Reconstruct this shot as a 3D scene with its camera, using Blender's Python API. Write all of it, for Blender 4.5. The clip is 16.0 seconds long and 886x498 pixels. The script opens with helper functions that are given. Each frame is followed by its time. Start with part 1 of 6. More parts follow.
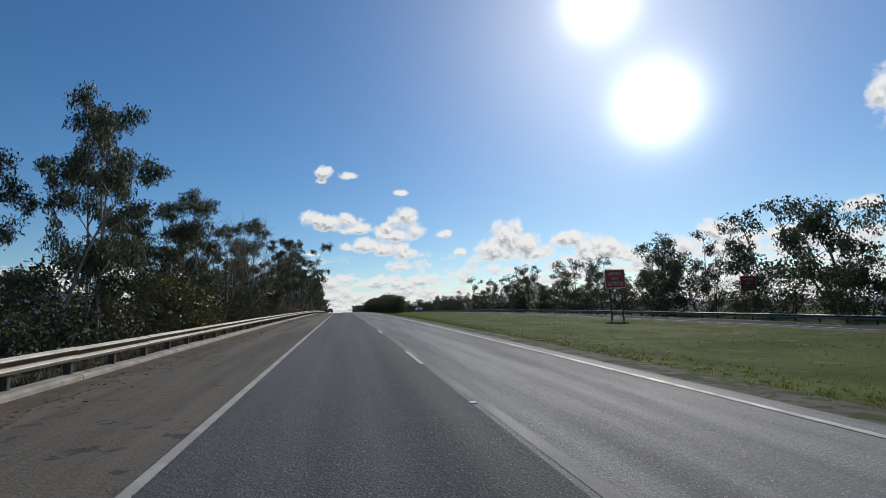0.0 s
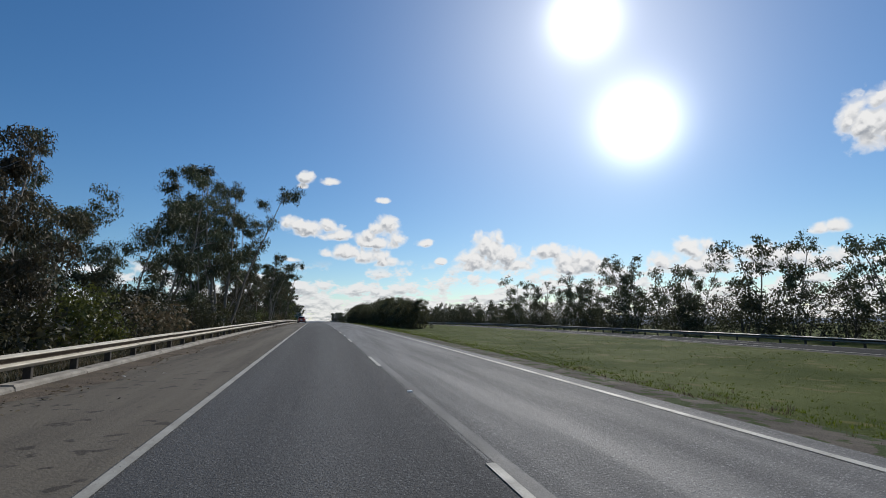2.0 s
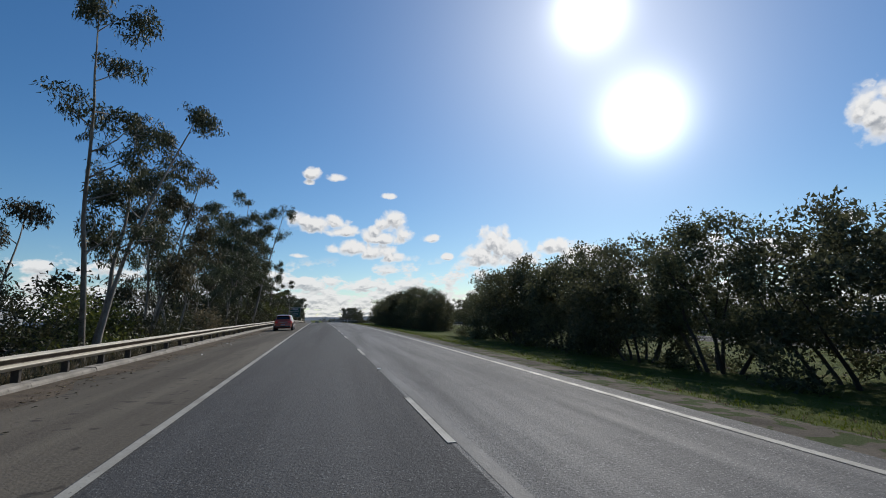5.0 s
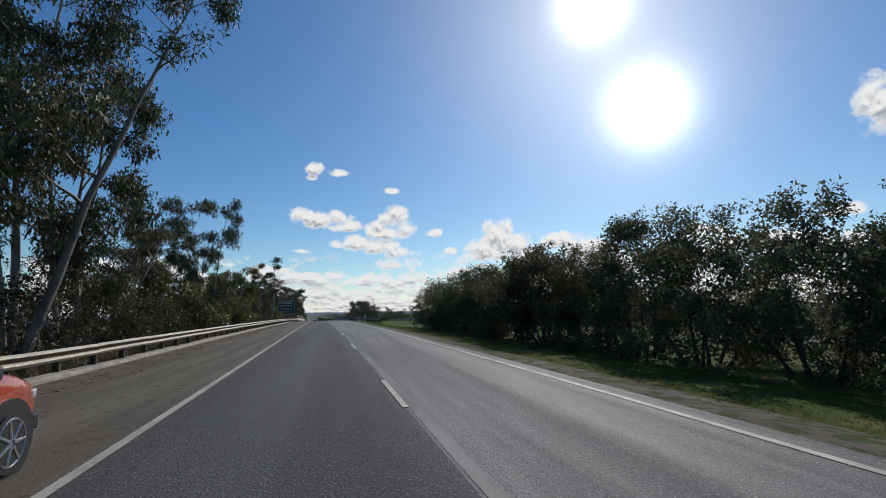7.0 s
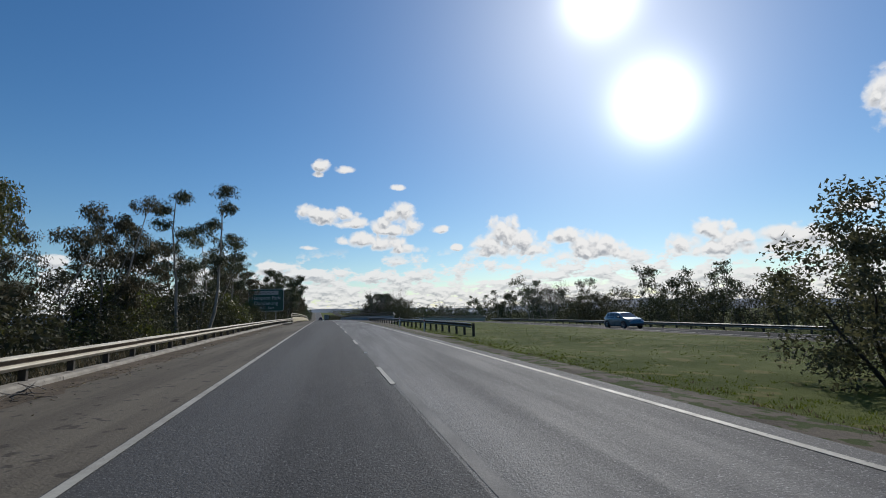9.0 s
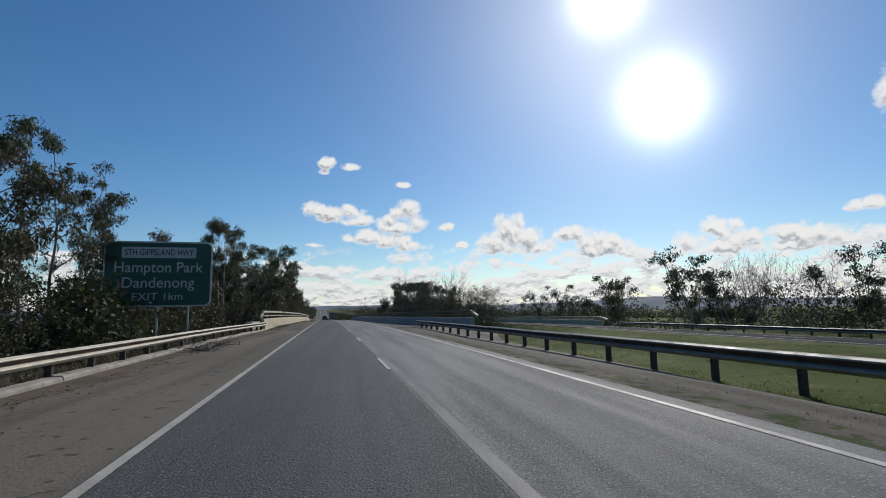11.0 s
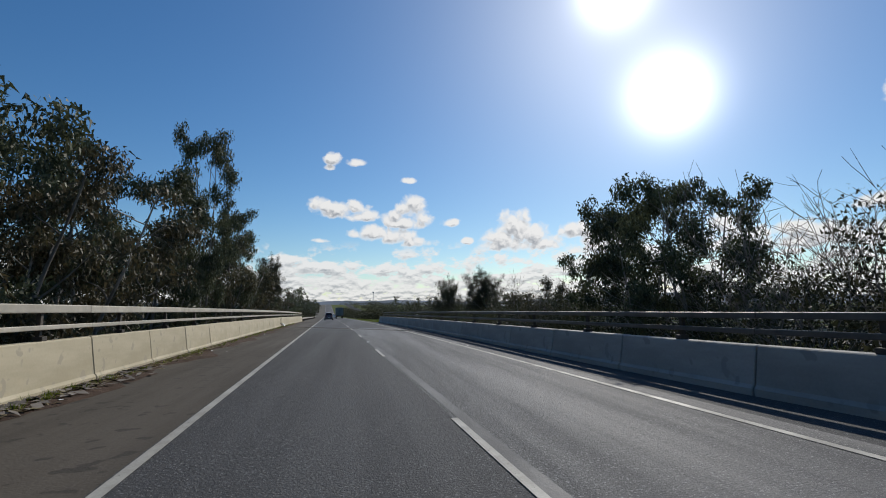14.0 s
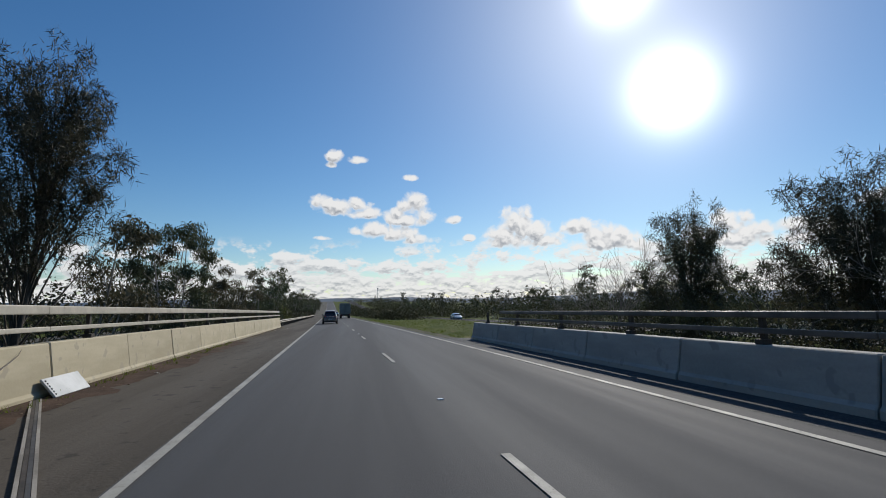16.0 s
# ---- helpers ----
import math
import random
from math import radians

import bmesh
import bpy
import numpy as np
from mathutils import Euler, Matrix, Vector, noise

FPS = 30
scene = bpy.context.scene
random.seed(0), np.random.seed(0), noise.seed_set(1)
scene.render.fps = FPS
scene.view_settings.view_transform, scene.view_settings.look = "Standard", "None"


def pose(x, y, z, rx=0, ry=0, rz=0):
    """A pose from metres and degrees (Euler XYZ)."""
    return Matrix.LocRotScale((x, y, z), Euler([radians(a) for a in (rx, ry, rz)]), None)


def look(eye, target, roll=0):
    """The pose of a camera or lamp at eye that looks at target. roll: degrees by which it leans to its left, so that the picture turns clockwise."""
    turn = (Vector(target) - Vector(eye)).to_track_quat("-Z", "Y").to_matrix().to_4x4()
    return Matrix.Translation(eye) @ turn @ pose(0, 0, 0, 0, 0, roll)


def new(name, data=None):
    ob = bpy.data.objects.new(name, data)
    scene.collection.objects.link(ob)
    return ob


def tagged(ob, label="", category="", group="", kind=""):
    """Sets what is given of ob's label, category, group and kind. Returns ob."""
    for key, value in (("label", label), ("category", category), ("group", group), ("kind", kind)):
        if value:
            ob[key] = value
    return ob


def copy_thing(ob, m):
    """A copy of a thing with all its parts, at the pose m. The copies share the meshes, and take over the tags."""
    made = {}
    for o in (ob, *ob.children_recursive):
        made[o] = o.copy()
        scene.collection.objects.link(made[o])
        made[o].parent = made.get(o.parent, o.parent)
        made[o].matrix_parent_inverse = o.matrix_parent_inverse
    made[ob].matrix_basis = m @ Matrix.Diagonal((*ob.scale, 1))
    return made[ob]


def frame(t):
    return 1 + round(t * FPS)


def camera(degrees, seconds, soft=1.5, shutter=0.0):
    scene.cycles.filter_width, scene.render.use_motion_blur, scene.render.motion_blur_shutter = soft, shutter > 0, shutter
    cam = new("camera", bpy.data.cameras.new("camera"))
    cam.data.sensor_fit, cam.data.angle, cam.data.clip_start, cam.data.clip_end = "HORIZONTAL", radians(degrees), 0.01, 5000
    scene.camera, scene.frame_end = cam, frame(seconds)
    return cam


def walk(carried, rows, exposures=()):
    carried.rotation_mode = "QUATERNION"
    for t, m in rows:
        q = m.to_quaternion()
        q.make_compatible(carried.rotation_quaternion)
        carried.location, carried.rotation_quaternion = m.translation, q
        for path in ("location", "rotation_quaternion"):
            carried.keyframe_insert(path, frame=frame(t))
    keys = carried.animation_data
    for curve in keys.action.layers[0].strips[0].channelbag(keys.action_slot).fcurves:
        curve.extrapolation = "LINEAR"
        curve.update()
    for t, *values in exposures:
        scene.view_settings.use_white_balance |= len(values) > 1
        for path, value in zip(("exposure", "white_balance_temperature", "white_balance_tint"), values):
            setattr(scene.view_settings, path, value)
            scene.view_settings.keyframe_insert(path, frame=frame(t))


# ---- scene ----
# ---- the road's line: a gentle left-hand bend over a long crest ----
SPEED = 22.85          # metres a second along the road
EYE_HEIGHT = 1.495


def bend(s):
    """Heading (left positive) and slope of the road at s metres, in radians."""
    h = radians(2.43) * min(max(s, 0), 430) / 366
    g = radians(2.0) - radians(2.7) * min(max(s, 0), 400) / 366
    if s > 600:
        g += radians(2.6) * min((s - 600) / 150, 1)
    if s > 1000:
        g -= radians(1.65) * min((s - 1000) / 120, 1)
    return h, g


S_FIRST, S_LAST = -160, 1700
LINE = []
_x, _y, _z = 0.0, float(S_FIRST), 0.0
for _s in range(S_FIRST, S_LAST + 1):
    _h, _g = bend(_s)
    LINE.append((_x, _y, _z, _h, _g))
    _x, _y, _z = _x - math.sin(_h), _y + math.cos(_h), _z + math.tan(_g)


def at(s, lat=0.0, up=0.0):
    """World place of a point s metres along the road, lat metres right of the lane line, up metres above the road."""
    i = min(max(s - S_FIRST, 0), S_LAST - S_FIRST - 1.001)
    j = int(i)
    f = i - j
    a, b = LINE[j], LINE[j + 1]
    x, y, z, h = (a[k] + (b[k] - a[k]) * f for k in range(4))
    return Vector((x + lat * math.cos(h), y + lat * math.sin(h), z + up))


def turn(s):
    """Heading of the road at s, in degrees."""
    return math.degrees(bend(s)[0])


# ---- camera: seconds, yaw off the road, pitch over the road, roll, place across the road ----
cam = camera(85.15, 16.0, soft=1.0)
RIDE = [
    (0.0, -11.65, 5.97, 2.14, -1.76), (0.5, -13.13, 6.54, 1.29, -1.73), (1.0, -13.89, 7.01, 0.92, -1.69),
    (1.5, -14.20, 7.20, 0.83, -1.66), (2.0, -14.27, 7.37, 0.72, -1.65), (2.5, -14.28, 7.46, 0.72, -1.63),
    (3.0, -14.19, 7.46, 0.72, -1.62), (3.5, -14.11, 7.50, 0.73, -1.60), (4.0, -13.96, 7.52, 0.73, -1.59),
    (5.25, -13.97, 7.24, 1.05, -1.38),
    (6.5, -14.01, 6.98, 1.38, -1.20), (7.0, -13.87, 7.00, 1.39, -1.21), (7.5, -13.79, 6.95, 1.41, -1.22),
    (8.0, -13.67, 6.98, 1.41, -1.23), (8.5, -13.54, 6.93, 1.42, -1.24), (9.0, -13.42, 6.93, 1.42, -1.25),
    (10.25, -13.18, 6.97, 1.26, -1.35),
    (11.5, -13.00, 7.00, 1.10, -1.46), (12.0, -12.94, 6.99, 1.10, -1.50), (12.5, -12.97, 6.98, 1.11, -1.54),
    (13.0, -12.93, 6.95, 1.13, -1.56), (13.5, -12.94, 6.94, 1.13, -1.59), (14.0, -12.89, 7.01, 0.92, -1.61),
    (14.5, -12.88, 6.95, 1.03, -1.64), (15.0, -12.89, 6.99, 0.91, -1.66), (15.5, -12.89, 7.01, 0.82, -1.69),
    (16.0, -12.96, 7.01, 1.05, -1.71)]


def ride_pose(t, yaw, pitch, roll, across):
    s = SPEED * t
    h, g = bend(s)
    p = at(s, across, EYE_HEIGHT)
    return Matrix.Translation(p) @ pose(0, 0, 0, 0, 0, math.degrees(h) + yaw) @ pose(0, 0, 0, 90 + math.degrees(g) + pitch) @ pose(0, 0, 0, 0, 0, -roll)


walk(cam, [(row[0], ride_pose(*row)) for row in RIDE])

# ---- sky, sun and cloud ----
SUN_AZ, SUN_EL = 32.0, 32.9     # degrees right of the road's first heading, and above the horizon


def socket(nt, value, sock):
    if isinstance(value, (int, float)):
        sock.default_value = value
    else:
        nt.links.new(value, sock)


def calc(nt, op, a, b=0.0, c=0.0):
    n = nt.nodes.new("ShaderNodeMath")
    n.operation = op
    for value, sock in zip((a, b, c), n.inputs):
        socket(nt, value, sock)
    return n.outputs[0]


def ramp(nt, value, lo, hi, out_lo=0.0, out_hi=1.0):
    n = nt.nodes.new("ShaderNodeMapRange")
    n.interpolation_type = "SMOOTHSTEP"
    for v, sock in zip((value, lo, hi, out_lo, out_hi), n.inputs):
        socket(nt, v, sock)
    return n.outputs[0]


def fbm(nt, vector, scale, detail=5.0, rough=0.55):
    n = nt.nodes.new("ShaderNodeTexNoise")
    n.inputs["Scale"].default_value = scale
    n.inputs["Detail"].default_value = detail
    n.inputs["Roughness"].default_value = rough
    if vector is not None:
        nt.links.new(vector, n.inputs["Vector"])
    return n.outputs["Fac"]


def blend(nt, fac, a, b):
    n = nt.nodes.new("ShaderNodeMix")
    n.data_type = "RGBA"
    for v, sock in ((fac, n.inputs[0]), (a, n.inputs[6]), (b, n.inputs[7])):
        if isinstance(v, (tuple, list)):
            sock.default_value = (*v, 1.0)
        else:
            socket(nt, v, sock)
    return n.outputs[2]


def triple(nt, x, y, z):
    n = nt.nodes.new("ShaderNodeCombineXYZ")
    for v, sock in zip((x, y, z), n.inputs):
        socket(nt, v, sock)
    return n.outputs[0]


# heaped clouds: bearing, height, half width, half height (degrees)
HEAPS = [
    (-3.66, 11.5, 1.65, 0.97), (-1.74, 11.04, 2.2, 1.08), (0.54, 11.38, 1.43, 0.97), (1.38, 10.46, 2.09, 0.76), (4.74, 10.23, 1.54, 0.97), (7.02, 11.38, 1.87, 1.51),
    (8.34, 10.46, 1.54, 1.19), (6.18, 9.65, 2.64, 0.86), (2.58, 8.5, 2.09, 1.08), (5.34, 8.05, 2.2, 1.08), (7.74, 7.36, 2.09, 0.65), (0.3, 8.39, 0.99, 0.54),
    (-2.3, 16.8, 1.1, 0.8), (0.2, 16.6, 1.2, 0.5), (-2.7, 16.0, 0.7, 0.4), (6.7, 14.7, 0.8, 0.45), (11.6, 9.7, 1.1, 0.6), (13.6, 7.5, 0.9, 0.5),
    (-3.54, 7.59, 0.99, 0.32), (17.7, 8.0, 1.8, 1.4), (19.4, 9.0, 2.0, 1.7), (21.1, 8.0, 1.8, 1.3), (19.1, 7.0, 3.2, 1.0), (23.3, 6.9, 1.9, 0.8),
    (26.4, 8.1, 1.7, 1.0), (28.2, 7.3, 2.2, 1.2), (30.4, 6.9, 1.9, 1.0), (29.0, 6.2, 3.6, 0.9), (33.0, 5.8, 1.8, 0.7), (39.2, 6.6, 1.7, 1.1),
    (41.6, 7.5, 1.9, 1.2), (43.6, 6.6, 1.7, 0.9), (41.8, 5.8, 3.6, 0.9), (47.4, 6.7, 1.9, 0.9), (49.6, 6.3, 2.2, 0.8), (48.4, 5.5, 4.0, 0.8),
    (53.2, 8.6, 1.3, 0.7), (53.6, 5.6, 2.4, 0.9), (57.5, 17.0, 2.6, 2.6)]

world = bpy.data.worlds.new("sky")
scene.world = world
world.use_nodes = True
nt = world.node_tree
nt.nodes.clear()
sky = nt.nodes.new("ShaderNodeTexSky")
sky.sky_type = "NISHITA"
sky.sun_disc = False
sky.sun_elevation, sky.sun_rotation = radians(SUN_EL), radians(SUN_AZ)
sky.altitude, sky.air_density, sky.dust_density, sky.ozone_density = 50, 1.0, 0.25, 2.2
coords = nt.nodes.new("ShaderNodeTexCoord").outputs["Generated"]
split = nt.nodes.new("ShaderNodeSeparateXYZ")
nt.links.new(coords, split.inputs[0])
dx, dy, dz = split.outputs
bearing = calc(nt, "MULTIPLY", calc(nt, "ARCTAN2", dx, dy), 57.2958)
height = calc(nt, "MULTIPLY", calc(nt, "ARCSINE", dz), 57.2958)
flat = triple(nt, bearing, height, 0.0)


def lumps(vector, scale, seed=0.0):
    """Rounded billows, about 0 between them and 1 at their tops."""
    n = nt.nodes.new("ShaderNodeTexVoronoi")
    n.voronoi_dimensions, n.feature = "2D", "SMOOTH_F1"
    n.inputs["Scale"].default_value, n.inputs["Smoothness"].default_value, n.inputs["Detail"].default_value = scale, 0.35, 0.0
    nt.links.new(vector, n.inputs["Vector"])
    return calc(nt, "SUBTRACT", 1.0, calc(nt, "MULTIPLY", n.outputs["Distance"], 1.3))


def billows(x, y):
    """Three sizes of billow with a ragged edge."""
    wx = calc(nt, "ADD", x, calc(nt, "MULTIPLY", calc(nt, "SUBTRACT", fbm(nt, triple(nt, x, y, 3.0), 0.9, 3.0), 0.5), 1.6))
    wy = calc(nt, "ADD", y, calc(nt, "MULTIPLY", calc(nt, "SUBTRACT", fbm(nt, triple(nt, x, y, 9.0), 0.9, 3.0), 0.5), 1.6))
    v = triple(nt, wx, wy, 0.0)
    total = calc(nt, "ADD", calc(nt, "MULTIPLY", lumps(v, 0.55), 0.55), calc(nt, "MULTIPLY", lumps(v, 1.25), 0.30))
    return calc(nt, "ADD", total, calc(nt, "MULTIPLY", fbm(nt, v, 1.8, 3.0, 0.45), 0.24))


def heaps_at(x, y):
    f = None
    for az, el, ra, re in HEAPS:
        ra, re = (ra * 1.2, re * 1.26) if az > 15 else (ra * 1.1, re * 1.12)
        u = calc(nt, "DIVIDE", calc(nt, "SUBTRACT", x, az), ra)
        v = calc(nt, "DIVIDE", calc(nt, "SUBTRACT", y, el), re)
        v = calc(nt, "MAXIMUM", v, calc(nt, "MULTIPLY", v, -1.5))
        e = calc(nt, "SUBTRACT", 1.0, calc(nt, "ADD", calc(nt, "MULTIPLY", u, u), calc(nt, "MULTIPLY", v, v)))
        f = e if f is None else calc(nt, "SMOOTH_MAX", f, e, 0.25)
    return calc(nt, "ADD", calc(nt, "MAXIMUM", f, -1.6), calc(nt, "MULTIPLY", calc(nt, "SUBTRACT", billows(x, y), 0.38), 1.55))


heap = heaps_at(bearing, height)
heap_up = heaps_at(calc(nt, "ADD", bearing, 0.15), calc(nt, "ADD", height, 0.55))
heap_mask = ramp(nt, heap, -0.05, 0.95)
# the far deck of small clouds low over the horizon: flatter and smaller the lower they stand
rise = calc(nt, "MAXIMUM", calc(nt, "ADD", height, 0.9), 0.2)
deck_v = calc(nt, "MULTIPLY", calc(nt, "LOGARITHM", rise, 2.71828), 6.2)


def deck_at(lift):
    v = calc(nt, "ADD", deck_v, lift)
    p = triple(nt, calc(nt, "MULTIPLY", bearing, 0.55), v, 7.0)
    q = triple(nt, calc(nt, "MULTIPLY", bearing, 1.25), calc(nt, "MULTIPLY", v, 1.25), 2.0)
    large = calc(nt, "ADD", calc(nt, "MULTIPLY", fbm(nt, p, 0.62, 6.0, 0.60), 0.88), calc(nt, "MULTIPLY", lumps(p, 0.60), 0.13))
    small = calc(nt, "ADD", calc(nt, "MULTIPLY", fbm(nt, q, 0.62, 6.0, 0.60), 0.88), calc(nt, "MULTIPLY", lumps(q, 0.60), 0.13))
    f = ramp(nt, height, 1.2, 3.6)
    return calc(nt, "ADD", calc(nt, "MULTIPLY", large, f), calc(nt, "MULTIPLY", small, calc(nt, "SUBTRACT", 1.0, f)))


low_noise, low_up = deck_at(0.0), deck_at(0.60)
low = calc(nt, "ADD", calc(nt, "SUBTRACT", 1.16, calc(nt, "MULTIPLY", height, 0.190)), calc(nt, "MULTIPLY", calc(nt, "SUBTRACT", low_noise, 0.50), 5.4))
low_mask = calc(nt, "MULTIPLY", calc(nt, "MULTIPLY", ramp(nt, low, 0.0, 0.55), ramp(nt, height, 7.8, 5.8)), ramp(nt, height, -2.0, 0.5))
cloud = calc(nt, "MAXIMUM", heap_mask, calc(nt, "MULTIPLY", low_mask, 0.93))
shade_heap = calc(nt, "MULTIPLY", ramp(nt, calc(nt, "SUBTRACT", heap_up, heap), -0.40, 0.55), ramp(nt, heap, 0.30, 1.2))
shade_low = calc(nt, "MULTIPLY", ramp(nt, calc(nt, "SUBTRACT", low_up, low_noise), -0.07, 0.16, 0.0, 0.95), ramp(nt, low, 0.15, 0.8))
thick = calc(nt, "ADD", calc(nt, "MULTIPLY", shade_heap, heap_mask), calc(nt, "MULTIPLY", shade_low, calc(nt, "SUBTRACT", 1.0, heap_mask)))
cloud_colour = blend(nt, thick, (1.0, 1.0, 1.0), (0.38, 0.415, 0.47))
# the bright haze round the sun
sv = Vector((math.sin(radians(SUN_AZ)) * math.cos(radians(SUN_EL)), math.cos(radians(SUN_AZ)) * math.cos(radians(SUN_EL)), math.sin(radians(SUN_EL))))


def aside(az, el):
    """Degrees between the way looked at and that point of the sky."""
    n = nt.nodes.new("ShaderNodeVectorMath")
    n.operation = "DOT_PRODUCT"
    nt.links.new(coords, n.inputs[0])
    n.inputs[1].default_value = (math.sin(radians(az)) * math.cos(radians(el)), math.cos(radians(az)) * math.cos(radians(el)), math.sin(radians(el)))
    return calc(nt, "MULTIPLY", calc(nt, "ARCCOSINE", calc(nt, "MINIMUM", n.outputs["Value"], 0.99999)), 57.2958)


def bell(off, width, peak):
    q = calc(nt, "DIVIDE", off, width)
    return calc(nt, "MULTIPLY", calc(nt, "EXPONENT", calc(nt, "MULTIPLY", calc(nt, "MULTIPLY", q, q), -1.0)), peak)


# the sun's own glare, and a lens-ghost blob painted into the sky under it
off = aside(SUN_AZ, SUN_EL)
ghost_off = aside(37.2, 21.7)
halo = calc(nt, "ADD", calc(nt, "ADD", bell(off, 2.9, 1.4), bell(ghost_off, 3.5, 1.5)), calc(nt, "ADD", bell(ghost_off, 8.5, 0.17), calc(nt, "MULTIPLY", calc(nt, "EXPONENT", calc(nt, "DIVIDE", off, -11.0)), 0.36)))
bg_sky = nt.nodes.new("ShaderNodeBackground")
deep = nt.nodes.new("ShaderNodeHueSaturation")
deep.inputs["Saturation"].default_value = 1.27
nt.links.new(sky.outputs[0], deep.inputs["Color"])
tint = nt.nodes.new("ShaderNodeMix")
tint.data_type, tint.blend_type = "RGBA", "MULTIPLY"
tint.inputs[0].default_value = 1.0
tint.inputs[7].default_value = (0.865, 0.965, 1.035, 1)
nt.links.new(deep.outputs[0], tint.inputs[6])
nt.links.new(tint.outputs[2], bg_sky.inputs["Color"])
bg_sky.inputs["Strength"].default_value = 0.085
bg_cloud = nt.nodes.new("ShaderNodeBackground")
nt.links.new(cloud_colour, bg_cloud.inputs["Color"])
bg_cloud.inputs["Strength"].default_value = 0.80
bg_halo = nt.nodes.new("ShaderNodeBackground")
bg_halo.inputs["Color"].default_value = (1.0, 0.98, 0.95, 1)
nt.links.new(halo, bg_halo.inputs["Strength"])
mixed = nt.nodes.new("ShaderNodeMixShader")
nt.links.new(cloud, mixed.inputs[0])
nt.links.new(bg_sky.outputs[0], mixed.inputs[1])
nt.links.new(bg_cloud.outputs[0], mixed.inputs[2])
summed = nt.nodes.new("ShaderNodeAddShader")
nt.links.new(mixed.outputs[0], summed.inputs[0])
nt.links.new(bg_halo.outputs[0], summed.inputs[1])
nt.links.new(summed.outputs[0], nt.nodes.new("ShaderNodeOutputWorld").inputs[0])

sun_lamp = new("sun", bpy.data.lights.new("sun", "SUN"))
sun_lamp.data.energy, sun_lamp.data.angle, sun_lamp.data.color = 3.2, radians(0.55), (1.0, 0.95, 0.87)
sun_lamp.matrix_world = look(sv * 100, (0, 0, 0))
scene.view_settings.exposure = 0.0


# ---- materials ----
def surface(name, light, dark, rough=0.8, metal=0.0, grain=20.0, patch=0.6, bump=0.2, depth=0.02, contrast=0.5, fleck=None, vary=0.0, spec=0.5, patch_xyz=(1, 1, 1)):
    """A worn surface: two colours mixed by a fine grain and broad patches, with relief; vary: per-object change of tone."""
    m = bpy.data.materials.new(name)
    m.use_nodes = True
    t = m.node_tree
    p = t.nodes["Principled BSDF"]
    xyz = t.nodes.new("ShaderNodeTexCoord").outputs["Object"]
    stretch = t.nodes.new("ShaderNodeVectorMath")
    stretch.operation = "MULTIPLY"
    t.links.new(xyz, stretch.inputs[0])
    stretch.inputs[1].default_value = patch_xyz
    fine = fbm(t, xyz, grain, 4.0, 0.65)
    broad = fbm(t, stretch.outputs[0], patch, 5.0, 0.6)
    f = calc(t, "ADD", calc(t, "MULTIPLY", ramp(t, fine, 0.3, 0.7), contrast * 0.5), calc(t, "MULTIPLY", ramp(t, broad, 0.32, 0.68), 1.0 - contrast * 0.5))
    c = blend(t, f, light, dark)
    if fleck:
        colour, scale, amount = fleck
        c = blend(t, ramp(t, fbm(t, xyz, scale, 2.0), 1.0 - amount, 1.0 - amount + 0.06), c, colour)
    if vary:
        info = t.nodes.new("ShaderNodeObjectInfo")
        hsv = t.nodes.new("ShaderNodeHueSaturation")
        t.links.new(c, hsv.inputs["Color"])
        t.links.new(calc(t, "ADD", 1.0 - vary, calc(t, "MULTIPLY", info.outputs["Random"], 2 * vary)), hsv.inputs["Value"])
        c = hsv.outputs["Color"]
    t.links.new(c, p.inputs["Base Color"])
    t.links.new(ramp(t, broad, 0.3, 0.7, rough - 0.08, min(rough + 0.08, 1.0)), p.inputs["Roughness"])
    p.inputs["Metallic"].default_value = metal
    p.inputs["Specular IOR Level"].default_value = spec
    if bump:
        b = t.nodes.new("ShaderNodeBump")
        b.inputs["Strength"].default_value, b.inputs["Distance"].default_value = bump, depth
        t.links.new(calc(t, "ADD", fine, calc(t, "MULTIPLY", broad, 0.5)), b.inputs["Height"])
        t.links.new(b.outputs[0], p.inputs["Normal"])
    return m


def plain(name, colour, rough=0.5, metal=0.0, coat=0.0, glow=None):
    m = bpy.data.materials.new(name)
    m.use_nodes = True
    t = m.node_tree
    p = t.nodes["Principled BSDF"]
    xyz = t.nodes.new("ShaderNodeTexCoord").outputs["Object"]
    n = fbm(t, xyz, 9.0, 4.0)
    t.links.new(blend(t, n, [v * 0.9 for v in colour], [min(v * 1.1, 1) for v in colour]), p.inputs["Base Color"])
    t.links.new(ramp(t, n, 0.3, 0.7, max(rough - 0.05, 0.02), rough + 0.05), p.inputs["Roughness"])
    p.inputs["Metallic"].default_value = metal
    p.inputs["Coat Weight"].default_value = coat
    if glow:
        p.inputs["Emission Color"].default_value = (*glow[:3], 1)
        p.inputs["Emission Strength"].default_value = glow[3]
    return m


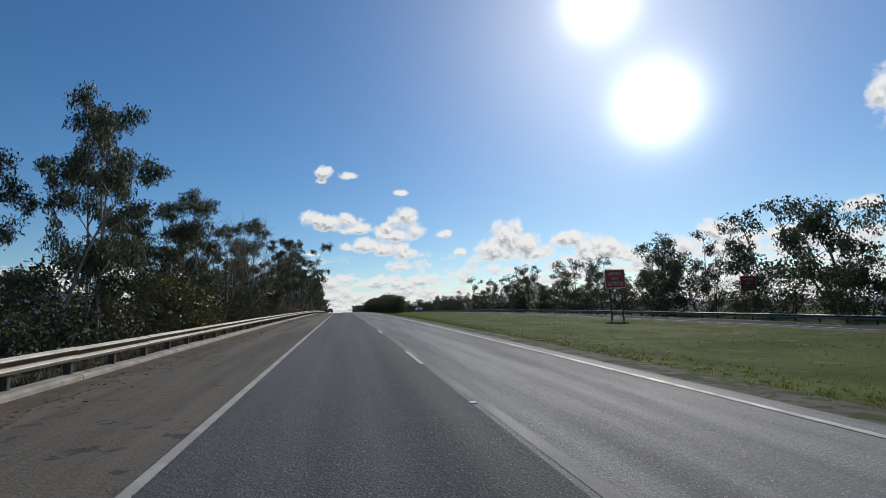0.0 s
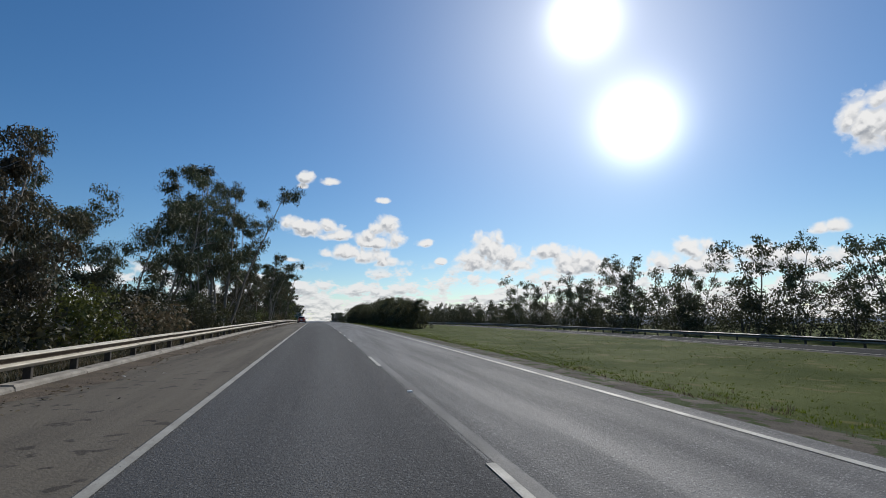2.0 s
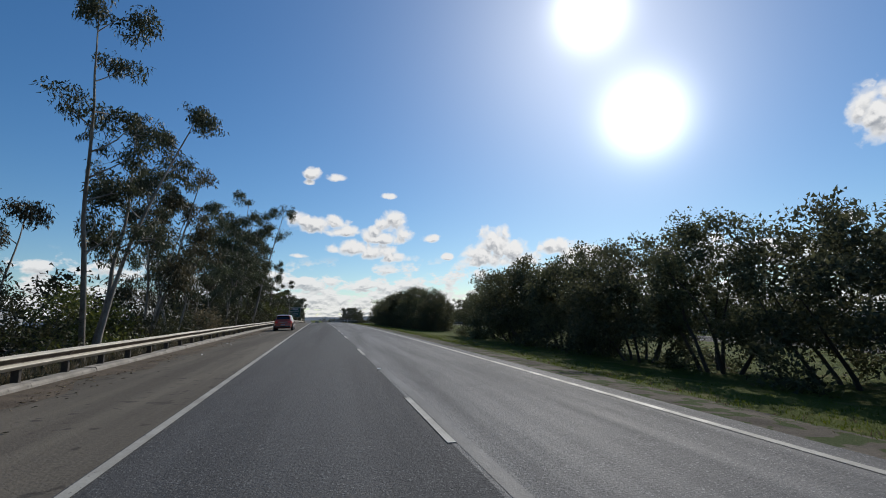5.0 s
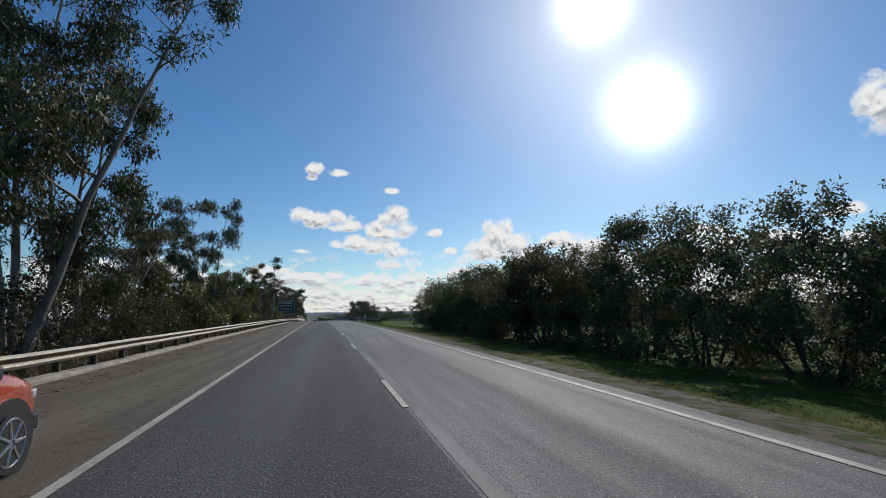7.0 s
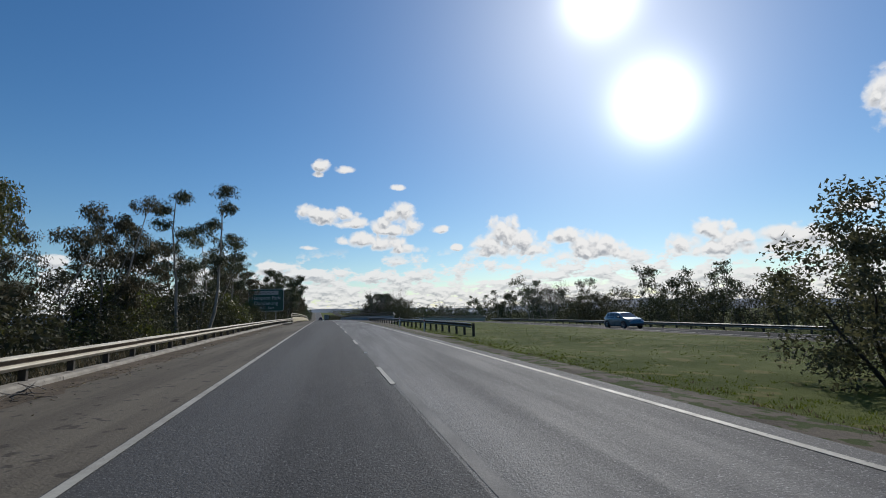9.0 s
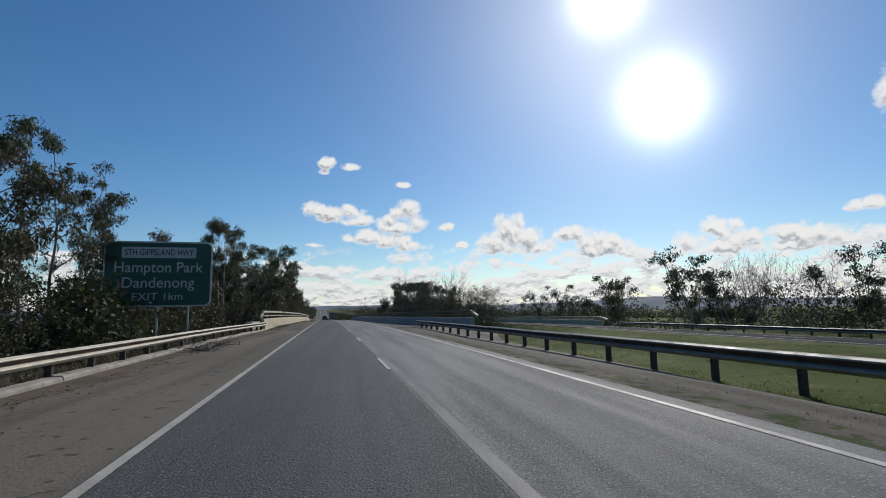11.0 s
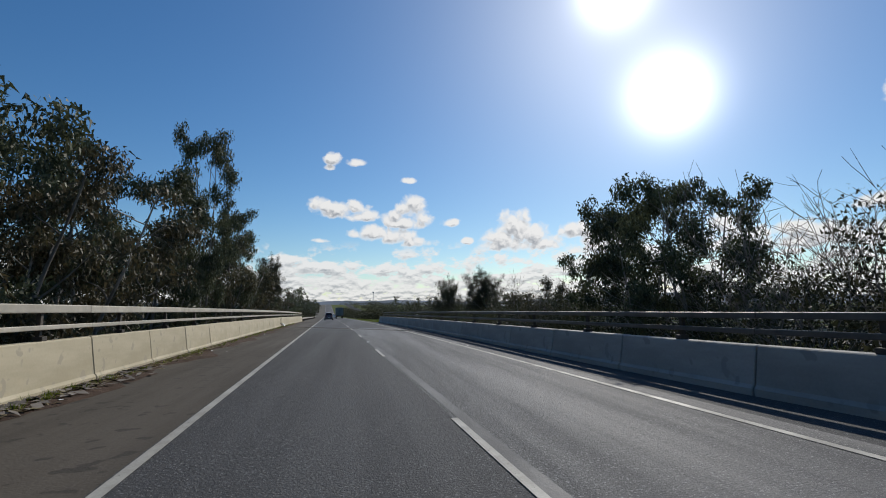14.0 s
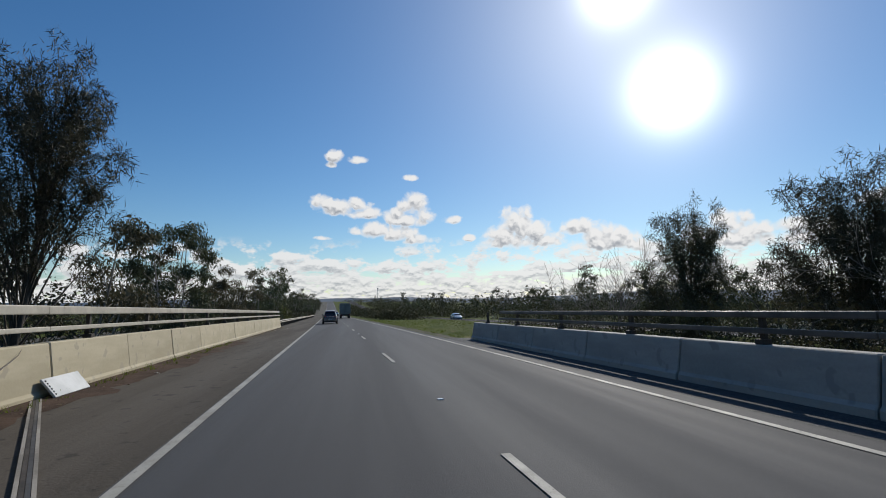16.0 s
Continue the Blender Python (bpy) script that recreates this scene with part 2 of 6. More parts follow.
def foliage(name, light, dark, through_light=0.3, rough=0.5):
    """Leaves: colour varies leaf by leaf and tree by tree; some light passes through them."""
    m = bpy.data.materials.new(name)
    m.use_nodes = True
    t = m.node_tree
    p = t.nodes["Principled BSDF"]
    geo = t.nodes.new("ShaderNodeNewGeometry")
    info = t.nodes.new("ShaderNodeObjectInfo")
    c = blend(t, geo.outputs["Random Per Island"], light, dark)
    hsv = t.nodes.new("ShaderNodeHueSaturation")
    t.links.new(c, hsv.inputs["Color"])
    t.links.new(calc(t, "ADD", 0.8, calc(t, "MULTIPLY", info.outputs["Random"], 0.45)), hsv.inputs["Value"])
    t.links.new(calc(t, "ADD", 0.485, calc(t, "MULTIPLY", info.outputs["Random"], 0.03)), hsv.inputs["Hue"])
    t.links.new(hsv.outputs["Color"], p.inputs["Base Color"])
    p.inputs["Roughness"].default_value = rough
    p.inputs["Specular IOR Level"].default_value = 0.32
    trans = t.nodes.new("ShaderNodeBsdfTranslucent")
    t.links.new(hsv.outputs["Color"], trans.inputs["Color"])
    mix = t.nodes.new("ShaderNodeMixShader")
    mix.inputs[0].default_value = through_light
    t.links.new(p.outputs[0], mix.inputs[1])
    t.links.new(trans.outputs[0], mix.inputs[2])
    t.links.new(mix.outputs[0], t.nodes["Material Output"].inputs[0])
    return m


ASPHALT = surface("asphalt", (0.090, 0.089, 0.087), (0.050, 0.050, 0.051), 0.86, grain=34, spec=0.22, patch=0.35, bump=0.9, depth=0.018, contrast=1.0, fleck=((0.20, 0.20, 0.195), 48, 0.40), patch_xyz=(2.2, 0.05, 1))
# lightened partly to paint in this lane's sun sheen; the tracks are wear
SHEEN_ASPHALT = surface("polished_asphalt", (0.158, 0.155, 0.149), (0.074, 0.073, 0.072), 0.76, grain=34, spec=0.30, patch=0.75, bump=0.9, depth=0.018, contrast=0.9, fleck=((0.27, 0.27, 0.26), 48, 0.40), patch_xyz=(1.9, 0.09, 1))
SEAM = surface("pale_seam", (0.135, 0.133, 0.127), (0.085, 0.084, 0.082), 0.75, grain=30, patch=1.2, bump=0.5, depth=0.01, contrast=0.8, patch_xyz=(1.0, 0.25, 1))
BRIDGE_ASPHALT = surface("newer_asphalt", (0.072, 0.072, 0.073), (0.055, 0.055, 0.057), 0.8, grain=60, spec=0.3, patch=0.3, bump=0.35, depth=0.01, contrast=0.8, patch_xyz=(2.0, 0.06, 1))
BRIDGE_SHOULDER = surface("grimy_shoulder", (0.112, 0.094, 0.072), (0.062, 0.053, 0.042), 0.9, spec=0.2, grain=26, patch=0.6, bump=0.6, depth=0.015, contrast=0.75, fleck=((0.055, 0.047, 0.038), 3.0, 0.38), patch_xyz=(1.6, 0.10, 1))
SHOULDER = surface("dusty_shoulder", (0.165, 0.142, 0.108), (0.078, 0.068, 0.055), 0.9, spec=0.2, grain=26, patch=0.6, bump=0.7, depth=0.018, contrast=0.75, fleck=((0.066, 0.057, 0.046), 3.2, 0.38), patch_xyz=(1.8, 0.10, 1))
GRAVEL = surface("gravel_verge", (0.16, 0.135, 0.105), (0.075, 0.066, 0.054), 0.95, spec=0.1, grain=24, patch=0.9, bump=0.9, depth=0.03, contrast=0.9, fleck=((0.05, 0.07, 0.02), 2.4, 0.50))
PAINT = surface("road_paint", (0.45, 0.43, 0.365), (0.26, 0.245, 0.21), 0.7, grain=35, patch=1.6, bump=0.2, depth=0.004, contrast=0.7, fleck=((0.10, 0.10, 0.10), 22, 0.33))
GRASS = surface("grass_ground", (0.094, 0.112, 0.019), (0.048, 0.066, 0.012), 0.95, spec=0.08, grain=14, patch=0.25, bump=1.0, depth=0.06, contrast=0.7, fleck=((0.125, 0.118, 0.036), 0.9, 0.40))
LITTER = surface("leaf_litter", (0.085, 0.068, 0.048), (0.040, 0.035, 0.024), 0.95, grain=12, patch=0.5, bump=0.9, depth=0.06, contrast=0.7, fleck=((0.05, 0.065, 0.025), 0.8, 0.42))
KERB = surface("kerb_concrete", (0.38, 0.34, 0.28), (0.19, 0.17, 0.14), 0.85, grain=25, patch=0.9, bump=0.4, depth=0.01, contrast=0.5, fleck=((0.12, 0.105, 0.085), 2.2, 0.36))
# barrier concrete greyed and darkened: the right parapet's shade is in the colour
SHADED_CONCRETE = surface("grey_weathered_concrete", (0.40, 0.385, 0.35), (0.28, 0.27, 0.245), 0.85, grain=18, patch=0.6, bump=0.3, depth=0.006, contrast=0.4, vary=0.06, fleck=((0.275, 0.265, 0.24), 2.6, 0.38), patch_xyz=(1, 0.5, 2.5))
CONCRETE = surface("barrier_concrete", (0.52, 0.445, 0.295), (0.40, 0.34, 0.22), 0.8, grain=18, patch=0.7, bump=0.25, depth=0.006, contrast=0.4, vary=0.07, fleck=((0.385, 0.33, 0.23), 3.2, 0.38), patch_xyz=(1, 0.5, 2.5))
GALVANISED = surface("galvanised_steel", (0.56, 0.51, 0.41), (0.40, 0.36, 0.29), 0.6, 0.15, grain=14, patch=1.5, bump=0.05, depth=0.003, vary=0.08, fleck=((0.30, 0.22, 0.14), 3.0, 0.28))
# darker copy of the rail steel, with the backlit faces' shade in its colour
SHADED_RAIL_STEEL = surface("grey_steel", (0.30, 0.285, 0.25), (0.20, 0.19, 0.165), 0.6, 0.2, grain=14, patch=1.5, bump=0.05, depth=0.003, vary=0.08)
# dark joint steel; on the parapet bars it paints in their shaded faces
SHADED_DARK_STEEL = surface("dull_steel", (0.13, 0.122, 0.11), (0.075, 0.07, 0.064), 0.55, 0.3, grain=14, patch=1.5, bump=0.05, depth=0.003, vary=0.08)
POST_STEEL = surface("weathered_post", (0.085, 0.068, 0.052), (0.040, 0.034, 0.027), 0.75, 0.2, grain=18, patch=2.0, vary=0.1)
BARK = surface("smooth_bark", (0.34, 0.30, 0.25), (0.11, 0.092, 0.072), 0.85, grain=9, patch=1.3, bump=0.6, depth=0.03, contrast=0.5, vary=0.15, patch_xyz=(1, 1, 0.35))
DARK_BARK = surface("rough_bark", (0.105, 0.088, 0.070), (0.045, 0.038, 0.030), 0.95, grain=11, patch=1.5, bump=0.9, depth=0.04, vary=0.15, patch_xyz=(1, 1, 0.3))
GREY_TWIG = surface("bare_wood", (0.24, 0.205, 0.17), (0.11, 0.095, 0.08), 0.9, grain=10, patch=1.5, bump=0.4)
EUC_LEAF = foliage("gum_leaves", (0.120, 0.126, 0.064), (0.038, 0.048, 0.024), 0.24, 0.58)
EUC_WARM = foliage("rusty_gum_leaves", (0.130, 0.104, 0.054), (0.040, 0.045, 0.024), 0.25, 0.58)
SHRUB_LEAF = foliage("shrub_leaves", (0.085, 0.082, 0.040), (0.032, 0.036, 0.017), 0.28, 0.7)
HEDGE_LEAF = foliage("hedge_leaves", (0.130, 0.132, 0.068), (0.060, 0.066, 0.034), 0.45, 0.7)
OLIVE_LEAF = foliage("wattle_leaves", (0.150, 0.155, 0.035), (0.060, 0.070, 0.020), 0.3, 0.5)
NEEDLE = foliage("sheoak_needles", (0.085, 0.080, 0.045), (0.035, 0.038, 0.022), 0.25, 0.6)
BLADE = foliage("grass_blades", (0.160, 0.200, 0.025), (0.100, 0.140, 0.014), 0.45, 0.8)
STRAW = foliage("dry_stalks", (0.26, 0.21, 0.12), (0.13, 0.10, 0.055), 0.25, 0.8)
BROWN_GROOVE = surface("rusty_groove", (0.115, 0.078, 0.050), (0.055, 0.040, 0.028), 0.85, 0.1, grain=16, patch=1.2, bump=0.1, depth=0.004, vary=0.1)
# asphalt darkened and dulled: tree shade on the opposite road put into its colour
SHADED_ASPHALT = surface("coarse_chip_seal", (0.060, 0.059, 0.058), (0.036, 0.036, 0.036), 1.0, grain=25, patch=0.4, bump=1.0, depth=0.03, contrast=0.9, spec=0.05, patch_xyz=(2.0, 0.06, 1))
RED_DIRT = surface("red_dirt", (0.105, 0.066, 0.044), (0.050, 0.034, 0.025), 0.95, grain=22, patch=1.4, bump=1.0, depth=0.03, contrast=0.8, spec=0.15)
DIRT = surface("road_dirt", (0.155, 0.120, 0.085), (0.075, 0.060, 0.045), 0.95, grain=22, patch=1.4, bump=1.0, depth=0.03, contrast=0.8, spec=0.2)
# distance haze is mixed into this blue-grey colour
HAZY_HILL = surface("far_hills", (0.085, 0.120, 0.165), (0.062, 0.092, 0.130), 0.95, grain=0.02, patch=0.004, bump=0)
# ---- building helpers ----
def place(s, lat=0.0, up=0.0, spin=0.0, tilt=True):
    """Pose on the road: y along it, x to its right."""
    g = math.degrees(bend(s)[1]) if tilt else 0
    return Matrix.Translation(at(s, lat, up)) @ pose(0, 0, 0, 0, 0, turn(s) + spin) @ pose(0, 0, 0, g)


def mesh_of(name, verts, faces, mats, index=None, smooth=False):
    me = bpy.data.meshes.new(name)
    me.from_pydata([tuple(v) for v in verts], [], faces)
    for m in mats if isinstance(mats, (list, tuple)) else [mats]:
        me.materials.append(m)
    if index is not None:
        me.polygons.foreach_set("material_index", index)
    if smooth:
        me.polygons.foreach_set("use_smooth", [True] * len(me.polygons))
    me.update()
    return me


def bm_mesh(name, bm, material, smooth=False):
    me = bpy.data.meshes.new(name)
    bmesh.ops.recalc_face_normals(bm, faces=bm.faces[:])
    bm.to_mesh(me)
    bm.free()
    me.materials.append(material)
    if smooth:
        me.polygons.foreach_set("use_smooth", [True] * len(me.polygons))
    return me


def child(name, me, parent, m=None, label=""):
    ob = new(name, me)
    ob.parent = parent
    if m is not None:
        ob.matrix_basis = m
    if label:
        tagged(ob, label)
    return ob


def part(name, bm, material, parent, label="", m=None, smooth=False):
    return child(name, bm_mesh(name, bm, material, smooth), parent, m, label)


def add_box(bm, x0, x1, y0, y1, z0, z1, bevel=0.0, segments=2):
    made = bmesh.ops.create_cube(bm, size=1.0)["verts"]
    for v in made:
        v.co = Vector((x0 + (v.co.x + 0.5) * (x1 - x0), y0 + (v.co.y + 0.5) * (y1 - y0), z0 + (v.co.z + 0.5) * (z1 - z0)))
    if bevel:
        edges = list({e for v in made for e in v.link_edges})
        bmesh.ops.bevel(bm, geom=edges, offset=bevel, segments=segments, affect="EDGES", profile=0.6)
    return bm


def box(x0, x1, y0, y1, z0, z1, bevel=0.0, segments=2):
    return add_box(bmesh.new(), x0, x1, y0, y1, z0, z1, bevel, segments)


def add_cylinder(bm, a, b, r0, r1=None, sides=12):
    a, b = Vector(a), Vector(b)
    axis = b - a
    m = Matrix.Translation((a + b) / 2) @ axis.to_track_quat("Z", "Y").to_matrix().to_4x4()
    bmesh.ops.create_cone(bm, cap_ends=True, segments=sides, radius1=r0, radius2=r0 if r1 is None else r1, depth=axis.length, matrix=m)
    return bm


def strip(name, s0, s1, step, profile, material, closed=False, shape=None):
    """A sheet or bar drawn along the road. profile: (lat, up) points; shape(s) shifts them sideways."""
    n = max(1, int(math.ceil((s1 - s0) / step)))
    verts, faces, k = [], [], len(profile)
    for i in range(n + 1):
        s = s0 + (s1 - s0) * i / n
        d = shape(s) if shape else 0.0
        verts += [at(s, lat + d, up) for lat, up in profile]
    for i in range(n):
        for j in range(k if closed else k - 1):
            a, b = i * k + j, i * k + (j + 1) % k
            faces.append((a, b, b + k, a + k))
    if closed:
        faces += [tuple(range(k - 1, -1, -1)), tuple(n * k + j for j in range(k))]
    return new(name, mesh_of(name, verts, faces, material))


def extrude_profile(profile, length):
    """Verts and faces of a closed (x, z) outline drawn from y = 0 to y = length."""
    k = len(profile)
    verts = [(x, 0.0, z) for x, z in profile] + [(x, length, z) for x, z in profile]
    faces = [(j, (j + 1) % k, (j + 1) % k + k, j + k) for j in range(k)]
    return verts, faces + [tuple(range(k - 1, -1, -1)), tuple(range(k, 2 * k))]


# ---- ground, road, lines ----
BRIDGE_FROM, BRIDGE_TO = 296.0, 421.0


def ease(a, b, x):
    x = min(max((x - a) / (b - a), 0), 1)
    return x * x * (3 - 2 * x)


def lie(s, lat):
    """Height of the ground over the road at that place."""
    if lat < 0:
        z = -0.05 - 0.5 * ease(8, 14, -lat) - 1.2 * ease(14, 40, -lat) - 6 * ease(60, 500, -lat)
        out = ease(8.2, 13, -lat)
    else:
        z = -0.10 - 0.30 * ease(5, 10, lat) - 0.13 * ease(10, 22.5, lat) - 0.46 * ease(22.5, 33, lat) - 1.0 * ease(35.5, 54, lat) - 9 * ease(66, 500, lat)
        out = ease(6.5, 9, lat) * (1 - ease(19.5, 22.0, lat)) + ease(34, 39, lat)
    gully = ease(BRIDGE_FROM - 6, BRIDGE_FROM + 18, s) * (1 - ease(BRIDGE_TO - 28, BRIDGE_TO + 2, s))
    z -= 4.2 * gully * out
    if abs(lat) > 9:
        z += 0.25 * noise.noise((s * 0.06, lat * 0.06, 0)) * ease(9, 16, abs(lat)) * (0 if 20 < lat < 34 else 1)
    return z - 0.012 * max(s - 900, 0) * ease(30, 300, abs(lat))


LATS = [-2600, -1200, -600, -300, -160, -100, -70, -50, -38, -30, -24, -19, -16, -14, -12, -10.5, -9.2, -8.3, -7.62, -7.3, -3, 3.9, 4.4,
        5.2, 6.2, 7.4, 8.8, 10.4, 12, 14, 16.5, 19, 21, 21.8, 23.0, 27, 32.4, 33.4, 35, 37, 39, 42, 46, 55, 70, 100, 160, 300, 600, 1200, 2600]
RUNS = list(range(-150, 480, 6)) + list(range(480, 1000, 20)) + list(range(1000, 1690, 60)) + [1690]
g_verts, g_faces, g_index = [], [], []
for s in RUNS:
    for lat in LATS:
        g_verts.append(at(s, lat, lie(s, lat) - (0.10 if -7.4 < lat < 3.95 or 22.7 < lat < 32.6 else 0)))
for i in range(len(RUNS) - 1):
    for j in range(len(LATS) - 1):
        a = i * len(LATS) + j
        g_faces.append((a, a + 1, a + 1 + len(LATS), a + len(LATS)))
        g_index.append(0 if LATS[j] >= 4.3 or LATS[j] < -60 else 1)
ground = tagged(new("ground", mesh_of("ground", g_verts, g_faces, [GRASS, LITTER], g_index, True)), "rolling ground of green grass and dark leaf litter", "ground", kind="structure")


def right_edge(s):
    """How far the right parapet's base stands from the lane line."""
    return 4.98 + 1.6 * (1 - ease(300, 332, s)) + 4.05 * (1 - ease(284, 308, s))


tagged(strip("road", -150, 362.4, 6, [(-3.6, 0), (0, 0.02)], ASPHALT), "dark grey asphalt lane with worn wheel tracks", "road", kind="structure")
tagged(strip("road", -150, 362.4, 6, [(0, 0.02), (3.95, 0)], SHEEN_ASPHALT), "paler asphalt lane with worn wheel tracks and painted-in sun sheen", "road", kind="structure")
tagged(strip("road_seam", -150, 362.2, 2, [(0.05, 0.024), (0.22, 0.023)], SEAM, shape=lambda s: 0.05 * noise.noise((s * 0.12, 0, 0))), "pale worn seam between the lanes", "road", kind="structure")
tagged(strip("road", 362.4, 1680, 12, [(-3.6, 0), (0, 0.02), (3.95, 0)], BRIDGE_ASPHALT), "smoother dark asphalt carriageway beyond the bridge joint", "road", kind="structure")
tagged(strip("road_shoulder", -150, 294, 6, [(-7.28, 0.0), (-3.6, 0.0)], SHOULDER), "dusty asphalt emergency shoulder with dirt along the kerb", "shoulder", kind="structure")
tagged(strip("road_shoulder", 294, 640, 6, [(-7.28, 0.0), (-3.6, 0.0)], BRIDGE_SHOULDER), "dark brown grimy asphalt shoulder on the bridge", "shoulder", kind="structure")
worn_verts, worn_faces = [], []
for i in range(34):
    s = 232 + i * 2.0
    level = ease(274, 287, s)
    far = 5.6 + 2.4 * ease(240, 284, s) + 0.7 * noise.noise((s * 0.2, 8, 0)) * (1 - level)
    far += max(right_edge(s) + 0.3 - far, 0) * ease(276, 288, s)
    for j in range(7):
        lat = 4.4 + (far - 4.4) * j / 6
        low = lie(min(s, 289), lat) + 0.035 * (j < 6) - 0.02 * (j == 6)
        worn_verts.append(at(s, lat, low + (-0.03 - low) * level))
    if i:
        worn_faces += [(7 * i - 7 + j, 7 * i - 6 + j, 7 * i + 1 + j, 7 * i + j) for j in range(6)]
tagged(new("gravel_verge", mesh_of("gravel_verge", worn_verts, worn_faces, SHOULDER, None, True)), "worn brown dirt round the posts of the median rail", "verge", kind="structure")
tagged(strip("gravel_verge", -150, 294.6, 4, [(3.95, 0.0), (4.45, -0.03), (5.1, -0.09)], GRAVEL), "thin gravel verge between asphalt and grass", "verge", kind="structure")
tagged(strip("gravel_verge", 389, 640, 6, [(3.95, 0.0), (4.45, -0.03), (5.1, -0.09)], GRAVEL), "thin gravel verge between asphalt and grass", "verge", kind="structure")
deck_verts, deck_faces = [], []
for s in range(294, 393, 3):
    deck_verts += [at(s, 3.95, -0.001), at(s, right_edge(s) + 0.05 + 0.6 * (s > 293), -0.02)]
for i in range(len(deck_verts) // 2 - 1):
    deck_faces.append((2 * i, 2 * i + 1, 2 * i + 3, 2 * i + 2))
tagged(new("road_shoulder", mesh_of("road_shoulder", deck_verts, deck_faces, ASPHALT)), "dark asphalt strip along the bridge parapet", "shoulder", kind="structure")
tagged(strip("gravel_verge", -150, 294, 6, [(21.8, -0.53), (22.82, -0.552)], GRAVEL), "thin gravel verge along the opposite road", "verge", kind="structure")
far_road = tagged(strip("far_road", -150, 1680, 8, [(22.8, -0.55), (27.0, -0.72), (32.6, -0.95)], SHADED_ASPHALT), "opposite asphalt carriageway across the grass median", "road", kind="structure")
tagged(strip("bridge_deck", BRIDGE_FROM - 2, BRIDGE_TO, 8, [(-7.9, -0.12), (5.4, -0.12), (5.4, -1.1), (-7.9, -1.1)], CONCRETE, True), "concrete bridge deck under the road", "bridge deck", kind="structure")


drift_verts, drift_faces = [], []
for i in range(0, 520):
    s = -20 + i * 0.62
    w = 0.55 + 0.55 * noise.noise((s * 0.35, 1.0, 0)) + 0.28 * noise.noise((s * 1.4, 5.0, 0))
    drift_verts += [at(s, -7.26, 0.03), at(s, -7.26 + max(w, 0.08) * 0.6, 0.022), at(s, -7.26 + max(w, 0.08) * 1.5, 0.003)]
    if i:
        a = 3 * i
        drift_faces += [(a - 3, a - 2, a + 1, a), (a - 2, a - 1, a + 2, a + 1)]
tagged(new("dirt_drift", mesh_of("dirt_drift", drift_verts, drift_faces, DIRT, None, True)), "brown drift of dirt along the kerb", "dirt", kind="structure")
drift_verts, drift_faces = [], []
for i in range(0, 230):
    s = 297 + i * 0.42
    w = max(0.62 + 0.5 * noise.noise((s * 0.3, 2.0, 0)) + 0.3 * noise.noise((s * 1.3, 6.0, 0)), 0.12)
    drift_verts += [at(s, -6.84, 0.045), at(s, -6.84 + w * 0.5, 0.026), at(s, -6.84 + w * 1.4, 0.003)]
    if i:
        a = 3 * i
        drift_faces += [(a - 3, a - 2, a + 1, a), (a - 2, a - 1, a + 2, a + 1)]
tagged(new("dirt_drift", mesh_of("dirt_drift", drift_verts, drift_faces, RED_DIRT, None, True)), "red-brown drift of dirt along the foot of the parapet", "dirt", kind="structure")


def line_strip(s0, s1, lat, width, step=6, up=0.012, shape=None):
    ob = strip("edge_line", s0, s1, step, [(lat - width / 2, up), (lat + width / 2, up)], PAINT, shape=shape)
    return tagged(ob, "worn white edge line painted on the asphalt", "road marking", kind="structure")


line_strip(-150, 1000, -3.5, 0.13)
line_strip(-150, 1000, 3.5, 0.12, up=0.010)
line_strip(-150, 1000, 23.8, 0.15, up=-0.58)
line_strip(-150, 1000, 31.6, 0.15, up=-0.902)
dash_me = mesh_of("lane_dash", [(-0.05, 0, 0), (0.05, 0, 0), (0.05, 3.0, 0), (-0.05, 3.0, 0), (-0.05, 0, -0.006), (0.05, 0, -0.006), (0.05, 3, -0.006), (-0.05, 3, -0.006)],
                  [(0, 1, 2, 3), (4, 5, 1, 0), (5, 6, 2, 1), (6, 7, 3, 2), (7, 4, 0, 3)], PAINT)
dash_at = [11.42 - 12 * 12 + 12 * i for i in range(0, 42)]
dash_at = [d for d in dash_at if d < 361] + [367.4 + 12 * i for i in range(24)]
for d in dash_at:
    ob = new("lane_dash", dash_me)
    ob.matrix_basis = place(d, 0.0, 0.03)
    tagged(ob, "short worn white lane dash on the asphalt", "road marking", "lane dashes", "structure")
for i in range(40):
    ob = new("lane_dash", dash_me)
    ob.matrix_basis = place(-60 + 12 * i, 27.6, -0.735)
    tagged(ob, "short worn white lane dash on the asphalt", "road marking", "lane dashes on the opposite road", "structure")
ring_verts, ring_faces = [], []
for i in range(25):
    a = math.pi * 2 * i / 24
    for r in (1.0, 0.86):
        ring_verts.append(at(339.7 + 1.15 * r * math.cos(a), 3.56 + 0.27 * r * math.sin(a), 0.016))
    if i:
        ring_faces.append((2 * i - 2, 2 * i, 2 * i + 1, 2 * i - 1))
tagged(new("oval_mark", mesh_of("oval_mark", ring_verts, ring_faces, PAINT)), "white painted oval round a sunken drain on the edge line", "road marking", kind="structure")
